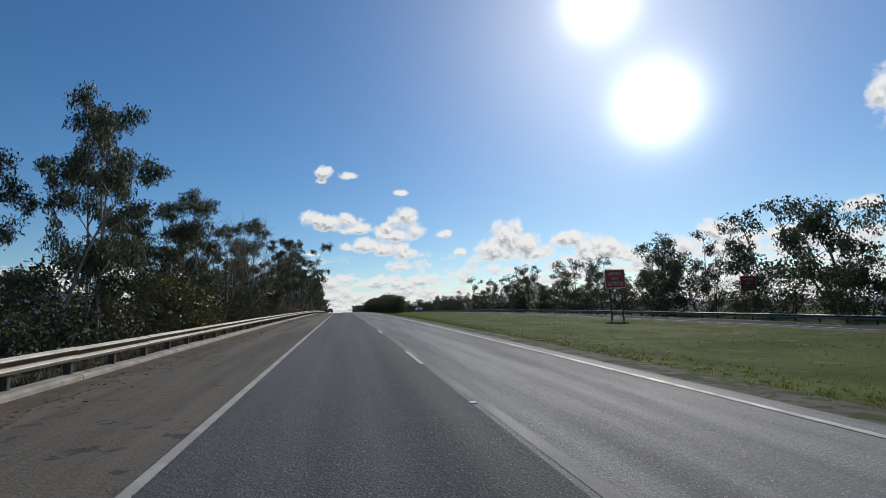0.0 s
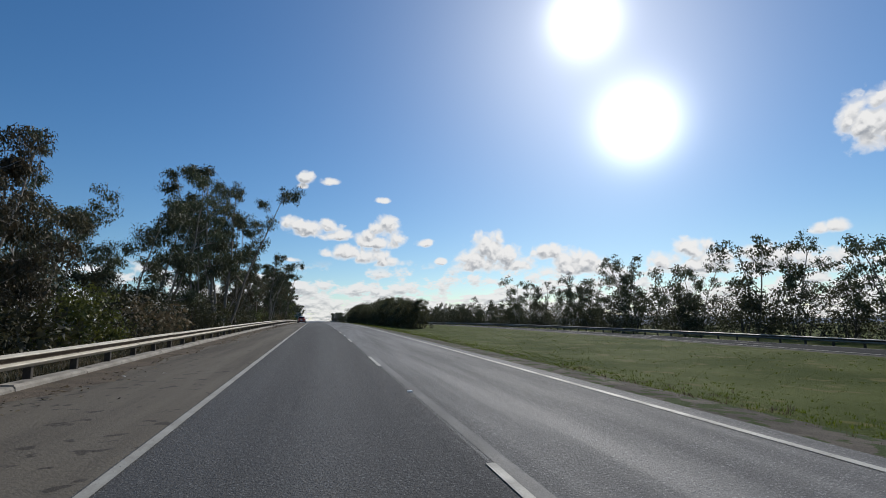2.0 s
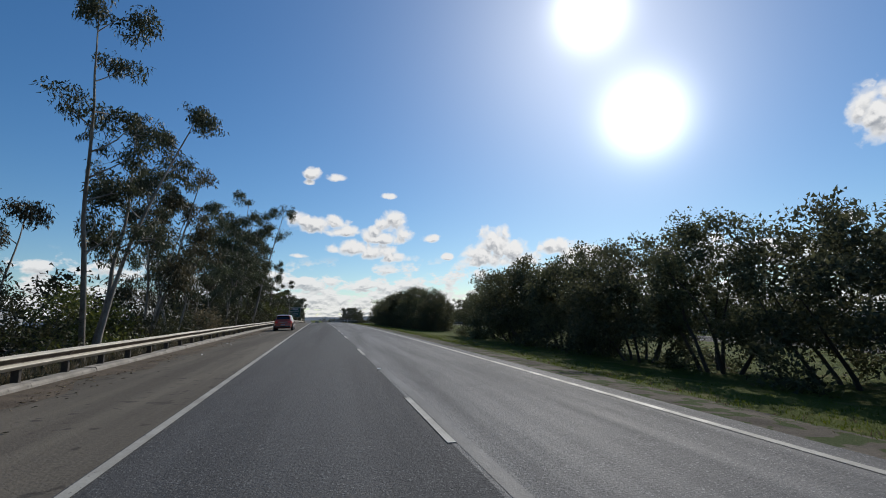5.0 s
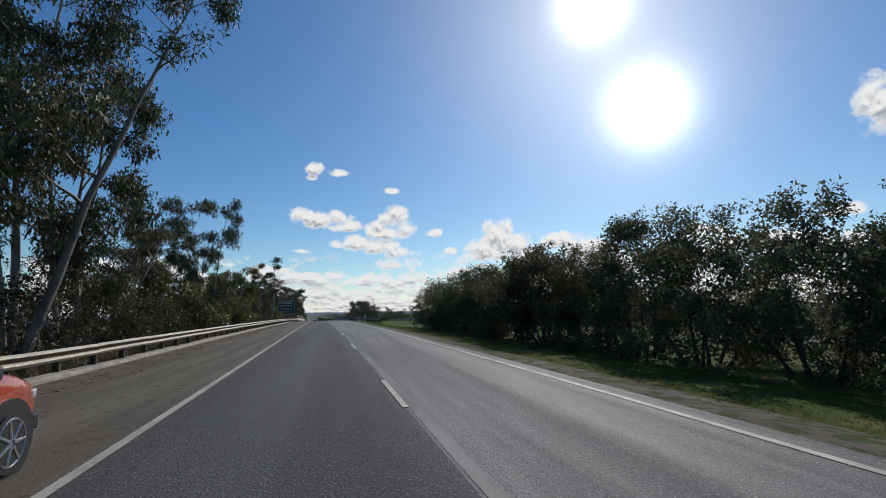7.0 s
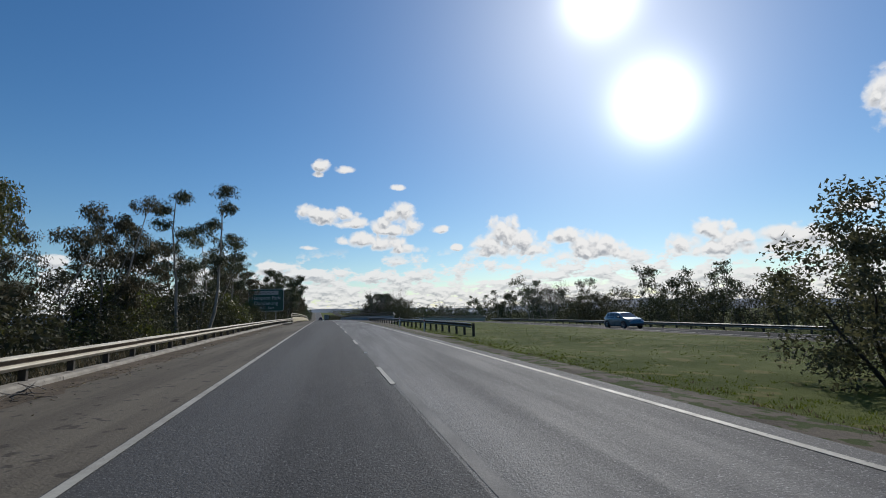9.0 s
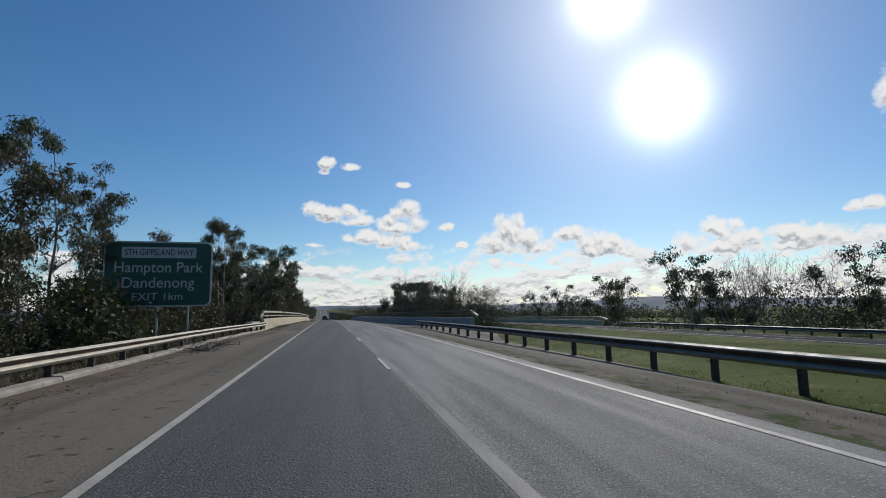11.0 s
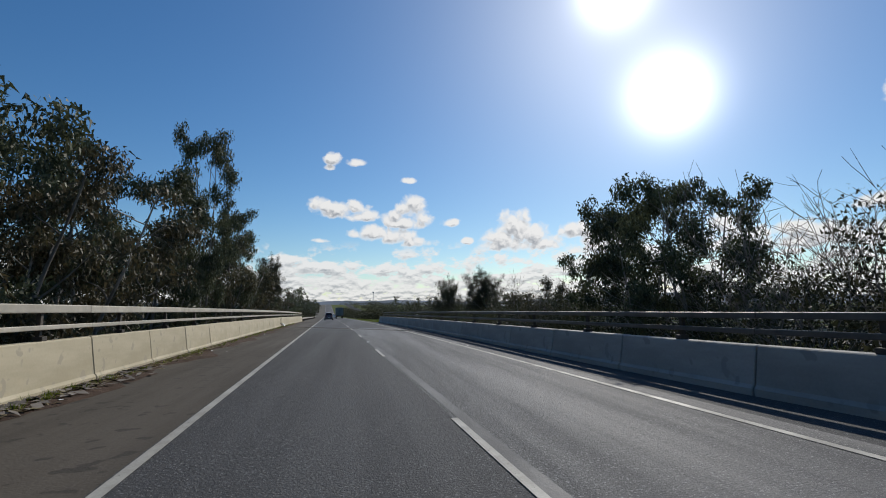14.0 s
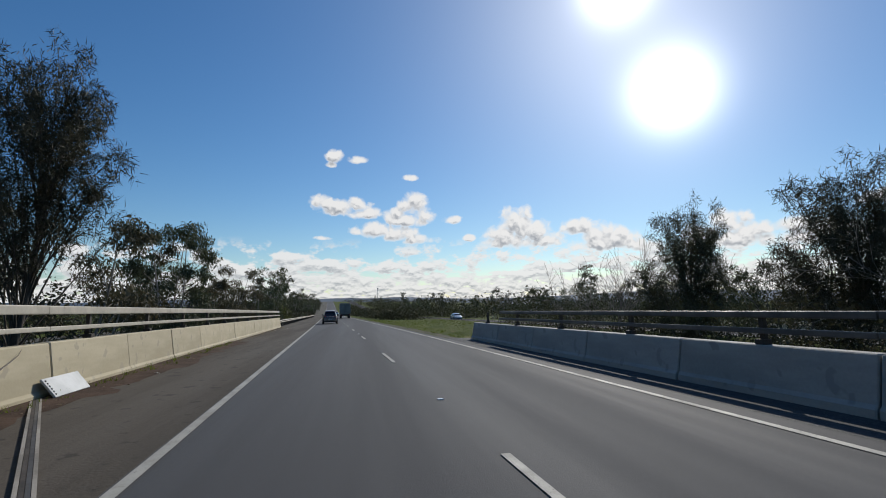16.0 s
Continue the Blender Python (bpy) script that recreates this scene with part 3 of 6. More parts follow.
# ---- kerb and guard rails ----
kerb_me = []
for variant in range(3):
    bm = bmesh.new()
    v, f = extrude_profile([(0.0, -0.1), (0.03, 0.09), (0.07, 0.14), (0.36, 0.15), (0.36, -0.1)], 2.97)
    vs = [bm.verts.new((x, y, z + 0.012 * math.sin(variant * 2.1 + y))) for x, y, z in v]
    for q in f:
        bm.faces.new([vs[k] for k in q])
    kerb_me.append(bm_mesh("kerb_stone", bm, KERB))
kerb = tagged(new("kerb"), "low pale concrete kerb along the shoulder, chipped and dirty", "kerb", kind="structure")
rnd = random.Random(4)
for i in range(-30, 100):
    s = i * 3.0
    if s > 295:
        break
    child("kerb_stone", kerb_me[i % 3], kerb, place(s, -7.25 + 0.42 * ease(280, 296, s), rnd.uniform(-0.02, 0.01), -math.degrees(math.atan2(0.42 * (ease(280, 296, s + 3) - ease(280, 296, s)), 3))) @ Matrix.Scale(-1, 4, (1, 0, 0)))

W_FACE = [(0.0, 0.0), (0.012, 0.008), (0.080, 0.062), (0.086, 0.078), (0.078, 0.094), (0.012, 0.130), (0.0, 0.142), (0.0, 0.160), (0.012, 0.172), (0.080, 0.236), (0.086, 0.252), (0.078, 0.268), (0.018, 0.298), (0.0, 0.31)]


def beam_mesh(length, metal, groove):
    outline = W_FACE + [(x - 0.006, z) for x, z in reversed(W_FACE)]
    v, f = extrude_profile(outline, length)
    # the middle groove's faces take the darker brown
    return mesh_of("beam", v, f, [metal, groove], [1 if j in (5, 6, 7, 8) else 0 for j in range(len(f))])


BEAM = beam_mesh(4.02, GALVANISED, BROWN_GROOVE)
SHADED_BEAM = beam_mesh(4.02, SHADED_RAIL_STEEL, BROWN_GROOVE)
rail_post_bm = box(-0.16, -0.012, -0.05, 0.05, -0.6, 0.70, 0.008, 1)
RAIL_POST = bm_mesh("post", rail_post_bm, POST_STEEL)


def guard_rail(s0, s1, lat, bottom, label, facing=1, shape=None, step=4.0, beam=None):
    """Steel W-beam rail on posts; facing 1 looks to the right of the road, -1 to its left."""
    root = tagged(new("guard_rail"), label, "guard rail")
    root.matrix_basis = Matrix.Translation(at(s0, lat))
    inv = root.matrix_basis.inverted()
    n = int((s1 - s0) / step)
    for i in range(n):
        s = s0 + i * step
        d = shape(s) if shape else 0.0
        d2 = shape(s + step) if shape else 0.0
        drift = math.degrees(math.atan2(d - d2, step))
        m = place(s, lat + d, bottom, drift)
        flip = Matrix.Scale(-1, 4, (1, 0, 0)) if facing < 0 else Matrix()
        child("beam", beam or BEAM, root, inv @ m @ Matrix.Translation((0, 0, 0.004 * (i % 2))) @ pose(0, 0, 0, rnd.uniform(-0.1, 0.1), 0, rnd.uniform(-0.15, 0.15)) @ flip)
        for k in (0.0, 2.0):
            m2 = place(s + k, lat + d + (d2 - d) * k / step, 0.0)
            child("post", RAIL_POST, root, inv @ m2 @ Matrix.Translation((0, 0, bottom - 0.41)) @ flip)
    return root


guard_rail(-60, 296, -7.5, 0.41, "cream-grey steel guard rail on posts behind the kerb, rust-streaked", shape=lambda s: 0.66 * ease(280, 296, s))
guard_rail(421.5, 560, -7.2, 0.41, "steel guard rail on posts beyond the bridge parapet")
median_rail = guard_rail(234.5, 294.5, 6.2, 0.27, "steel guard rail on posts in the grass median, coloured as shaded", -1, shape=lambda s: 1.2 * (1 - ease(236, 285, s)), beam=SHADED_BEAM)
guard_rail(-60, 306, 32.9, -0.68, "steel guard rail along the opposite road's far side, coloured as shaded", -1, beam=SHADED_BEAM)

# ---- bridge parapets ----
UNIT = 3.65
FACE = [(-0.26, -0.12), (0.0, -0.12), (0.0, 0.10), (-0.05, 0.16), (-0.16, 0.98), (-0.18, 1.0), (-0.42, 1.0), (-0.42, -0.12)]


def parapet(s0, s1, side, lat_of, height, rails, label, bar=0.17, drop=0.0, metal=None, stone=None):
    """Concrete parapet units with a two-bar steel rail on short posts. side -1: left of the road, facing right."""
    k = height / 1.0
    outline = [(x, z * k if z > 0.2 else z) for x, z in FACE]
    v, f = extrude_profile(outline, UNIT - 0.03)
    bm = bmesh.new()
    vs = [bm.verts.new(p) for p in v]
    for q in f:
        bm.faces.new([vs[j] for j in q])
    bmesh.ops.recalc_face_normals(bm, faces=bm.faces[:])
    ends = [e for e in bm.edges if abs(e.verts[0].co.y - e.verts[1].co.y) < 1e-6]
    bmesh.ops.bevel(bm, geom=ends, offset=0.018, segments=1, affect="EDGES")
    unit_me = bm_mesh("concrete_unit", bm, stone or CONCRETE)
    foot_me = bm_mesh("post", add_box(box(-0.35, -0.27, -0.05, 0.05, height, rails[1] + 0.05, 0.006, 1), -0.38, -0.20, -0.09, 0.09, height - 0.001, height + 0.09, 0.01, 1), POST_STEEL)
    n = int(round((s1 - s0) / UNIT))
    root = tagged(new("bridge_parapet"), label, "bridge parapet")
    root.matrix_basis = Matrix.Translation(at(s0, lat_of(s0)))
    inv = root.matrix_basis.inverted()
    flip = Matrix.Scale(-1, 4, (1, 0, 0)) if side > 0 else Matrix()
    bars = [(box(-0.37, -0.21, 0, UNIT * 2 - 0.012, rails[1], rails[1] + bar, 0.02, 2)), (box(-0.24, -0.17, 0, UNIT * 2 - 0.012, rails[0] - 0.045, rails[0] + 0.045, 0.015, 2))]
    bar_me = [bm_mesh("rail_bar", b, metal or GALVANISED) for b in bars]
    for i in range(n):
        s = s0 + i * UNIT
        lat, lat2 = lat_of(s), lat_of(s + UNIT)
        m = place(s, lat, drop, math.degrees(math.atan2(lat - lat2, UNIT)))
        child("concrete_unit", unit_me, root, inv @ m @ pose(rnd.uniform(-0.008, 0.008), 0, rnd.uniform(-0.006, 0.006)) @ flip @ Matrix.Scale(math.hypot(UNIT, lat - lat2) / UNIT, 4, (0, 1, 0)))
        child("post", foot_me, root, inv @ place(s + UNIT / 2, (lat + lat2) / 2, drop) @ flip)
        if i % 2 == 0 and i < n - 1:
            lat3 = lat_of(s + 2 * UNIT)
            m = place(s, lat, drop, math.degrees(math.atan2(lat - lat3, 2 * UNIT)))
            for me in bar_me:
                child("rail_bar", me, root, inv @ m @ flip @ Matrix.Scale(math.hypot(2 * UNIT, lat - lat3) / (2 * UNIT), 4, (0, 1, 0)))
    # the sloping end of the top bar
    slope_bm = box(-0.37, -0.21, -1.7, 0.02, -0.09, 0.09, 0.02, 2)
    for v in slope_bm.verts:
        v.co.z += rails[1] + 0.07 + v.co.y * (rails[1] - height - 0.05) / 1.7
    part("sloping_end", slope_bm, GALVANISED, root, m=inv @ place(s0 + 0.6, lat_of(s0), drop) @ flip)
    return root


left_parapet = parapet(296.2, BRIDGE_TO, -1, lambda s: -6.85, 1.0, (1.26, 1.54), "cream concrete bridge parapet in jointed units with steel rail")
part("end_block", box(-1.05, -0.50, -4.2, -0.02, -0.5, 0.80, 0.03), CONCRETE, left_parapet, m=left_parapet.matrix_basis.inverted() @ place(296.2, -6.85, 0))
parapet(290.2, 388.75, 1, lambda s: right_edge(s), 0.79, (1.02, 1.23), "weathered concrete bridge parapet with two steel bars, coloured as shaded", 0.11, metal=SHADED_DARK_STEEL, stone=SHADED_CONCRETE)
parapet(308, 400, 1, lambda s: 32.8, 0.7, (0.9, 1.08), "concrete parapet of the opposite bridge with steel rail", 0.10, -0.95)

# ---- expansion joint across the bridge, on a skew ----
joint = tagged(new("expansion_joint"), "skewed steel expansion joint across the bridge deck", "expansion joint")
joint.matrix_basis = place(362.0, 0, 0.0)
for off_y, w, mat in ((-0.085, 0.040, KERB), (0.045, 0.040, KERB), (-0.044, 0.045, POST_STEEL), (0.001, 0.043, SHADED_DARK_STEEL)):
    vs = []
    for lat in (-6.9, 4.6):
        y = -2.02 * lat + off_y * 2.2
        vs += [(lat, y, 0.032), (lat, y + w * 2.0, 0.032)]
    child("joint_strip", mesh_of("joint_strip", vs + [(x, y, z - 0.02) for x, y, z in vs], [(0, 2, 3, 1), (4, 5, 7, 6), (0, 1, 5, 4), (2, 6, 7, 3), (0, 4, 6, 2), (1, 3, 7, 5)], mat), joint)
# ---- trees and shrubs ----
def array_mesh(name, verts, quads, material, smooth=False):
    me = bpy.data.meshes.new(name)
    n, q = len(verts), len(quads)
    k = np.asarray(quads).shape[1]
    me.vertices.add(n)
    me.vertices.foreach_set("co", np.asarray(verts, dtype=np.float32).ravel())
    me.loops.add(q * k)
    me.loops.foreach_set("vertex_index", np.asarray(quads, dtype=np.int32).ravel())
    me.polygons.add(q)
    me.polygons.foreach_set("loop_start", np.arange(0, q * k, k, dtype=np.int32))
    if smooth:
        me.polygons.foreach_set("use_smooth", np.ones(q, dtype=bool))
    me.materials.append(material)
    me.update(calc_edges=True)
    me.validate()
    return me


class Wood:
    """Tapered limbs gathered into one mesh."""

    def __init__(self):
        self.verts, self.quads, self.count = [], [], 0

    def limb(self, pts, r0, r1, sides=6):
        pts = np.asarray(pts, float)
        n = len(pts)
        way = np.gradient(pts, axis=0)
        way /= np.linalg.norm(way, axis=1)[:, None] + 1e-9
        ref = np.array([0.3, 0.9, 0.2])
        u = np.cross(way, ref)
        u /= np.linalg.norm(u, axis=1)[:, None] + 1e-9
        v = np.cross(way, u)
        r = np.linspace(r0, r1, n)
        a = np.arange(sides) * 2 * np.pi / sides
        ring = u[:, None, :] * np.cos(a)[None, :, None] + v[:, None, :] * np.sin(a)[None, :, None]
        self.verts.append((pts[:, None, :] + ring * r[:, None, None]).reshape(-1, 3))
        i = np.arange(n - 1)[:, None] * sides + np.arange(sides)[None, :]
        j = np.arange(n - 1)[:, None] * sides + (np.arange(sides)[None, :] + 1) % sides
        self.quads.append((np.stack([i, j, j + sides, i + sides], -1).reshape(-1, 4)) + self.count)
        self.count += n * sides

    def mesh(self, name, material):
        return array_mesh(name, np.concatenate(self.verts), np.concatenate(self.quads), material, True)


def wander(rng, start, way, length, steps, wob, lift=0.0):
    """A crooked line of points from start."""
    p, d = np.array(start, float), np.array(way, float)
    out = [p.copy()]
    for _ in range(steps):
        d = d + rng.normal(0, wob, 3) + np.array([0, 0, lift])
        d /= np.linalg.norm(d)
        p = p + d * length / steps
        out.append(p.copy())
    return np.array(out)


def leaf_mesh(name, centres, rng, length, width, droop, material, inner=0.0):
    n = len(centres)
    grow = np.where(rng.uniform(0, 1, n) < inner, 1.5, 1.0)
    d = rng.normal(0, 1, (n, 3)) * (1 - droop) + np.array([0, 0, -1.6 * droop])
    d /= np.linalg.norm(d, axis=1)[:, None] + 1e-9
    side = np.cross(d, rng.normal(0, 1, (n, 3)))
    side /= np.linalg.norm(side, axis=1)[:, None] + 1e-9
    ln = (length * grow * rng.uniform(0.65, 1.35, n))[:, None]
    w = (width * grow * rng.uniform(0.7, 1.3, n))[:, None]
    mid = centres + d * ln * 0.12
    v = np.stack([mid + side * w, centres + d * ln, mid - side * w], 1).reshape(-1, 3)
    return array_mesh(name, v, np.arange(3 * n).reshape(-1, 3), material)


def spray(rng, tips, per_tip, radius, squash=0.75, knots=5):
    """Leaf places round the tips of the branches: each tip carries a few smaller knots of leaves with gaps between them."""
    out = []
    for p, size in tips:
        n = max(4, int(per_tip * size * rng.uniform(0.7, 1.3)))
        c = rng.normal(0, 1, (knots, 3))
        c /= np.linalg.norm(c, axis=1)[:, None]
        c *= (rng.uniform(0.1, 1, knots) ** 0.5)[:, None] * radius * size * 0.72
        k = rng.normal(0, 1, (n, 3))
        k /= np.linalg.norm(k, axis=1)[:, None]
        k *= (rng.uniform(0, 1, n) ** 0.5)[:, None] * radius * size * 0.55
        k += c[rng.integers(0, knots, n)]
        k[:, 2] *= squash
        out.append(p + k)
    return np.concatenate(out)


def gum_tree(seed, height, spread, stems, first, per_tip, leaf, leaves=None, bark=None, clump=0.68, twigs=True):
    """Eucalypt: bare crooked stems, steep limbs, hanging leaves in separate clumps."""
    rng = np.random.default_rng(seed)
    wood, tips = Wood(), []
    for k in range(stems):
        a = rng.uniform(0, 2 * np.pi)
        tilt = 0.05 if stems == 1 else rng.uniform(0.10, 0.30)
        way = np.array([math.cos(a) * tilt, math.sin(a) * tilt, 1.0])
        top = height * (0.93 if k == 0 else rng.uniform(0.68, 0.9))
        base = np.array([math.cos(a), math.sin(a), 0]) * (0.0 if stems == 1 else 0.22) + np.array([0, 0, -0.9])
        trunk = wander(rng, base, way / np.linalg.norm(way), top + 0.9, 13, 0.055, 0.012)
        r = 0.030 + 0.0082 * top
        wood.limb(trunk, r, 0.018, 5)
        m = max(5, int(11 * (1 - first) * top / 9))
        for i in range(m):
            f = first + (1 - first) * (i + rng.uniform(0, 0.8)) / m
            p = trunk[min(int(f * 13), 12)] + (trunk[min(int(f * 13) + 1, 13)] - trunk[min(int(f * 13), 12)]) * (f * 13 % 1)
            a = rng.uniform(0, 2 * np.pi)
            ln = spread * rng.uniform(0.55, 1.05) * (1.05 - 0.6 * f) * (0.75 if f < first + 0.12 else 1.0)
            up = rng.uniform(0.35, 1.0)
            limb = wander(rng, p, np.array([math.cos(a), math.sin(a), up]) / math.sqrt(1 + up * up), ln, 6, 0.14, 0.03)
            rl = r * (1 - f) * 0.5 + 0.016
            wood.limb(limb, rl, 0.010, 3)
            tips.append((limb[-1], rng.uniform(0.75, 1.25)))
            for j in range(rng.integers(2, 4)):
                q = limb[rng.integers(2, 6)]
                b = a + rng.uniform(-1.3, 1.3)
                twig = wander(rng, q, np.array([math.cos(b), math.sin(b), rng.uniform(-0.1, 0.8)]) * 0.8, ln * rng.uniform(0.3, 0.55), 4, 0.2)
                if twigs:
                    wood.limb(twig, rl * 0.45, 0.006, 3)
                tips.append((twig[-1], rng.uniform(0.6, 1.15)))
        tips.append((trunk[-1], 0.9))
    centres = spray(rng, tips, per_tip, clump, 0.85)
    return wood.mesh("trunk", bark or BARK), leaf_mesh("crown", centres, rng, leaf[0], leaf[1], 0.5, leaves or EUC_LEAF, 0.24)


def shrub(seed, height, width, count, leaf, leaves, stems=6, floor=0.1, bark=None):
    """Dense bush: many stems from the base, lumps of small leaves with an uneven outline."""
    rng = np.random.default_rng(seed)
    wood, tips = Wood(), []
    for k in range(stems):
        a = 2 * np.pi * k / stems + rng.uniform(-0.4, 0.4)
        way = np.array([math.cos(a) * rng.uniform(0.2, 0.9), math.sin(a) * rng.uniform(0.2, 0.9), 1.0])
        pts = wander(rng, (math.cos(a) * 0.15 * width * 0.3, math.sin(a) * 0.15 * width * 0.3, -0.7), way / np.linalg.norm(way), height * 0.85, 7, 0.13)
        wood.limb(pts, 0.02 + 0.012 * height, 0.008, 5)
        tips += [(pts[i], 0.9) for i in (4, 5, 7)]
    lumps = int(18 + 11 * height)
    for k in range(lumps):
        a, z = rng.uniform(0, 2 * np.pi), rng.uniform(floor, 1.0) ** 0.9
        r = width * 0.5 * math.sqrt(max(0.05, 1 - (2 * max(z - 0.42, 0) / 1.2) ** 2)) * rng.uniform(0.35, 1.08)
        tips.append((np.array([math.cos(a) * r, math.sin(a) * r, z * height * rng.uniform(0.82, 1.02)]), rng.uniform(0.7, 1.4)))
    total = sum(t[1] for t in tips)
    centres = spray(rng, tips, count / total, 0.34 + 0.10 * height ** 0.5 * width ** 0.3, 0.8)
    return wood.mesh("stem", bark or DARK_BARK), leaf_mesh("crown", centres, rng, leaf[0], leaf[1], 0.15, leaves, 0.30)


def sheoak(seed, height, spread, needles):
    """She-oak: upswept limbs fanning into a round crown of fine needles, see-through."""
    rng = np.random.default_rng(seed)
    wood, tips = Wood(), []
    trunk = wander(rng, (0, 0, -0.9), (0.03, 0, 1), height * 0.62, 12, 0.04)
    wood.limb(trunk, 0.04 + 0.013 * height, 0.05, 7)
    for i in range(int(height * 5.5)):
        f = rng.uniform(0.35, 1.0)
        p, a = trunk[int(f * 12)], rng.uniform(0, 2 * np.pi)
        tilt = rng.uniform(0.15, 1.0)
        d = np.array([math.cos(a) * tilt, math.sin(a) * tilt, 1.0])
        limb = wander(rng, p, d / np.linalg.norm(d), spread * rng.uniform(0.75, 1.0) * (1.25 - 0.35 * f) * (1.0 - 0.22 * tilt), 7, 0.08, 0.02)
        wood.limb(limb, 0.035, 0.007, 4)
        tips += [(limb[j], 0.55 + 0.08 * j) for j in (4, 5, 6, 7)]
        for j in (3, 5):
            b = a + rng.uniform(-1.5, 1.5)
            twig = wander(rng, limb[j], np.array([math.cos(b), math.sin(b), 0.9]) * 0.74, spread * 0.3, 3, 0.1)
            wood.limb(twig, 0.012, 0.005, 3)
            tips.append((twig[-1], 0.9))
    centres = spray(rng, tips, needles / len(tips), 0.42, 1.0)
    return wood.mesh("trunk", DARK_BARK), leaf_mesh("crown", centres, rng, 0.26, 0.013, 0.1, NEEDLE)


def bare_tree(seed, height, spread):
    """Leafless tree: limbs that fork again and again into twigs."""
    rng = np.random.default_rng(seed)
    wood, twigs = Wood(), Wood()

    def fork(p, d, ln, r, depth):
        pts = wander(rng, p, d, ln, 5 if depth < 3 else 3, 0.15, 0.04)
        (wood if depth < 2 else twigs).limb(pts, r, r * 0.6, 6 if depth < 2 else 3)
        if depth >= 4:
            return
        for _ in range(4 if depth < 3 else 3):
            a = rng.normal(0, 1, 3) * 0.62
            nd = pts[-1] - pts[-2]
            nd = nd / np.linalg.norm(nd) + a + np.array([0, 0, 0.22])
            fork(pts[rng.integers(len(pts) // 2, len(pts))], nd / np.linalg.norm(nd), ln * rng.uniform(0.48, 0.76), max(r * 0.50, 0.0042), depth + 1)

    for k in range(3):
        a = rng.uniform(0, 2 * np.pi)
        fork(np.array([0, 0, -0.6]), np.array([math.cos(a) * spread, math.sin(a) * spread, 1.0]) / math.hypot(spread, 1), height * 0.36, 0.0062 * height, 0)
    top = max(v[:, 2].max() for v in wood.verts + twigs.verts)
    for w in (wood, twigs):
        w.verts = [v * (height / top) for v in w.verts]
    return wood.mesh("trunk", GREY_TWIG), twigs.mesh("crown", GREY_TWIG)


def make_tree(name, made, label, category="tree", group=""):
    """A tree of stem and crown. Returns its true height and the thing."""
    root = tagged(new(name), label, category, group)
    for me in made:
        child(me.name.split(".")[0], me, root)
    top = np.empty(len(made[1].vertices) * 3, dtype=np.float32)
    made[1].vertices.foreach_get("co", top)
    return float(np.percentile(top[2::3], 99.3)), root


GUMS, FAR_GUMS, SHRUBS, HEDGE = [], [], [], []
TALL = "tall grey-green gum tree with bare pale stems and hanging leaves"
SLIM = "slender gum tree with several thin stems and loose leaf clumps"
for seed, h, sp, st, first, lv, lab in (
        (11, 12.0, 3.3, 2, 0.38, EUC_LEAF, TALL), (12, 10.0, 3.0, 3, 0.30, EUC_WARM, "gum tree with rust-tinted leaves and crooked stems behind the rail"),
        (13, 9.0, 2.9, 2, 0.30, EUC_LEAF, SLIM), (14, 14.0, 3.6, 3, 0.36, EUC_LEAF, TALL), (15, 11.0, 2.4, 1, 0.42, EUC_LEAF, SLIM),
        (16, 8.0, 2.7, 3, 0.22, EUC_WARM, "bushy gum tree with rust-tinted leaves down its stems"), (17, 13.0, 3.9, 2, 0.30, EUC_LEAF, "broad gum tree with a heavy dark crown")):
    GUMS.append(make_tree("gum_tree", gum_tree(seed, h, sp, st, first, 190, (0.165, 0.026), lv), lab, "tree", "roadside gum trees"))
for seed, h, sp, st, first in ((18, 9.0, 3.4, 3, 0.26), (19, 9.0, 3.0, 2, 0.34)):
    GUMS.append(make_tree("gum_tree", gum_tree(seed, h, sp, st, first, 290, (0.142, 0.027), EUC_LEAF, clump=0.74), "broad dark gum tree with dense round leaf clumps by the bridge", "tree", "gum trees by the bridge"))
GUMS.append(make_tree("gum_tree", gum_tree(20, 7.0, 2.6, 3, 0.14, 260, (0.13, 0.024), OLIVE_LEAF, clump=0.72), "bushy yellow-green wattle tree behind the guard rail", "tree", "roadside gum trees"))
CREEK = []
for seed, h, w, n in ((48, 5.0, 4.4, 11000), (49, 4.2, 4.0, 10000)):
    CREEK.append(make_tree("bush", shrub(seed, h, w, n, (0.066, 0.021), SHRUB_LEAF, 9, 0.02), "dark thicket bush rising from the creek gully", "bush", "creek bushes"))
for seed, h, sp, st, first in ((31, 8.0, 2.5, 2, 0.3), (32, 7.0, 2.6, 3, 0.25), (33, 9.5, 2.6, 2, 0.4), (34, 6.0, 2.3, 2, 0.2)):
    FAR_GUMS.append(make_tree("gum_tree", gum_tree(seed, h, sp, st, first, 66, (0.185, 0.049), EUC_LEAF, clump=0.72, twigs=False), "gum tree in the row beyond the opposite road", "tree", "gum trees beyond the opposite road"))
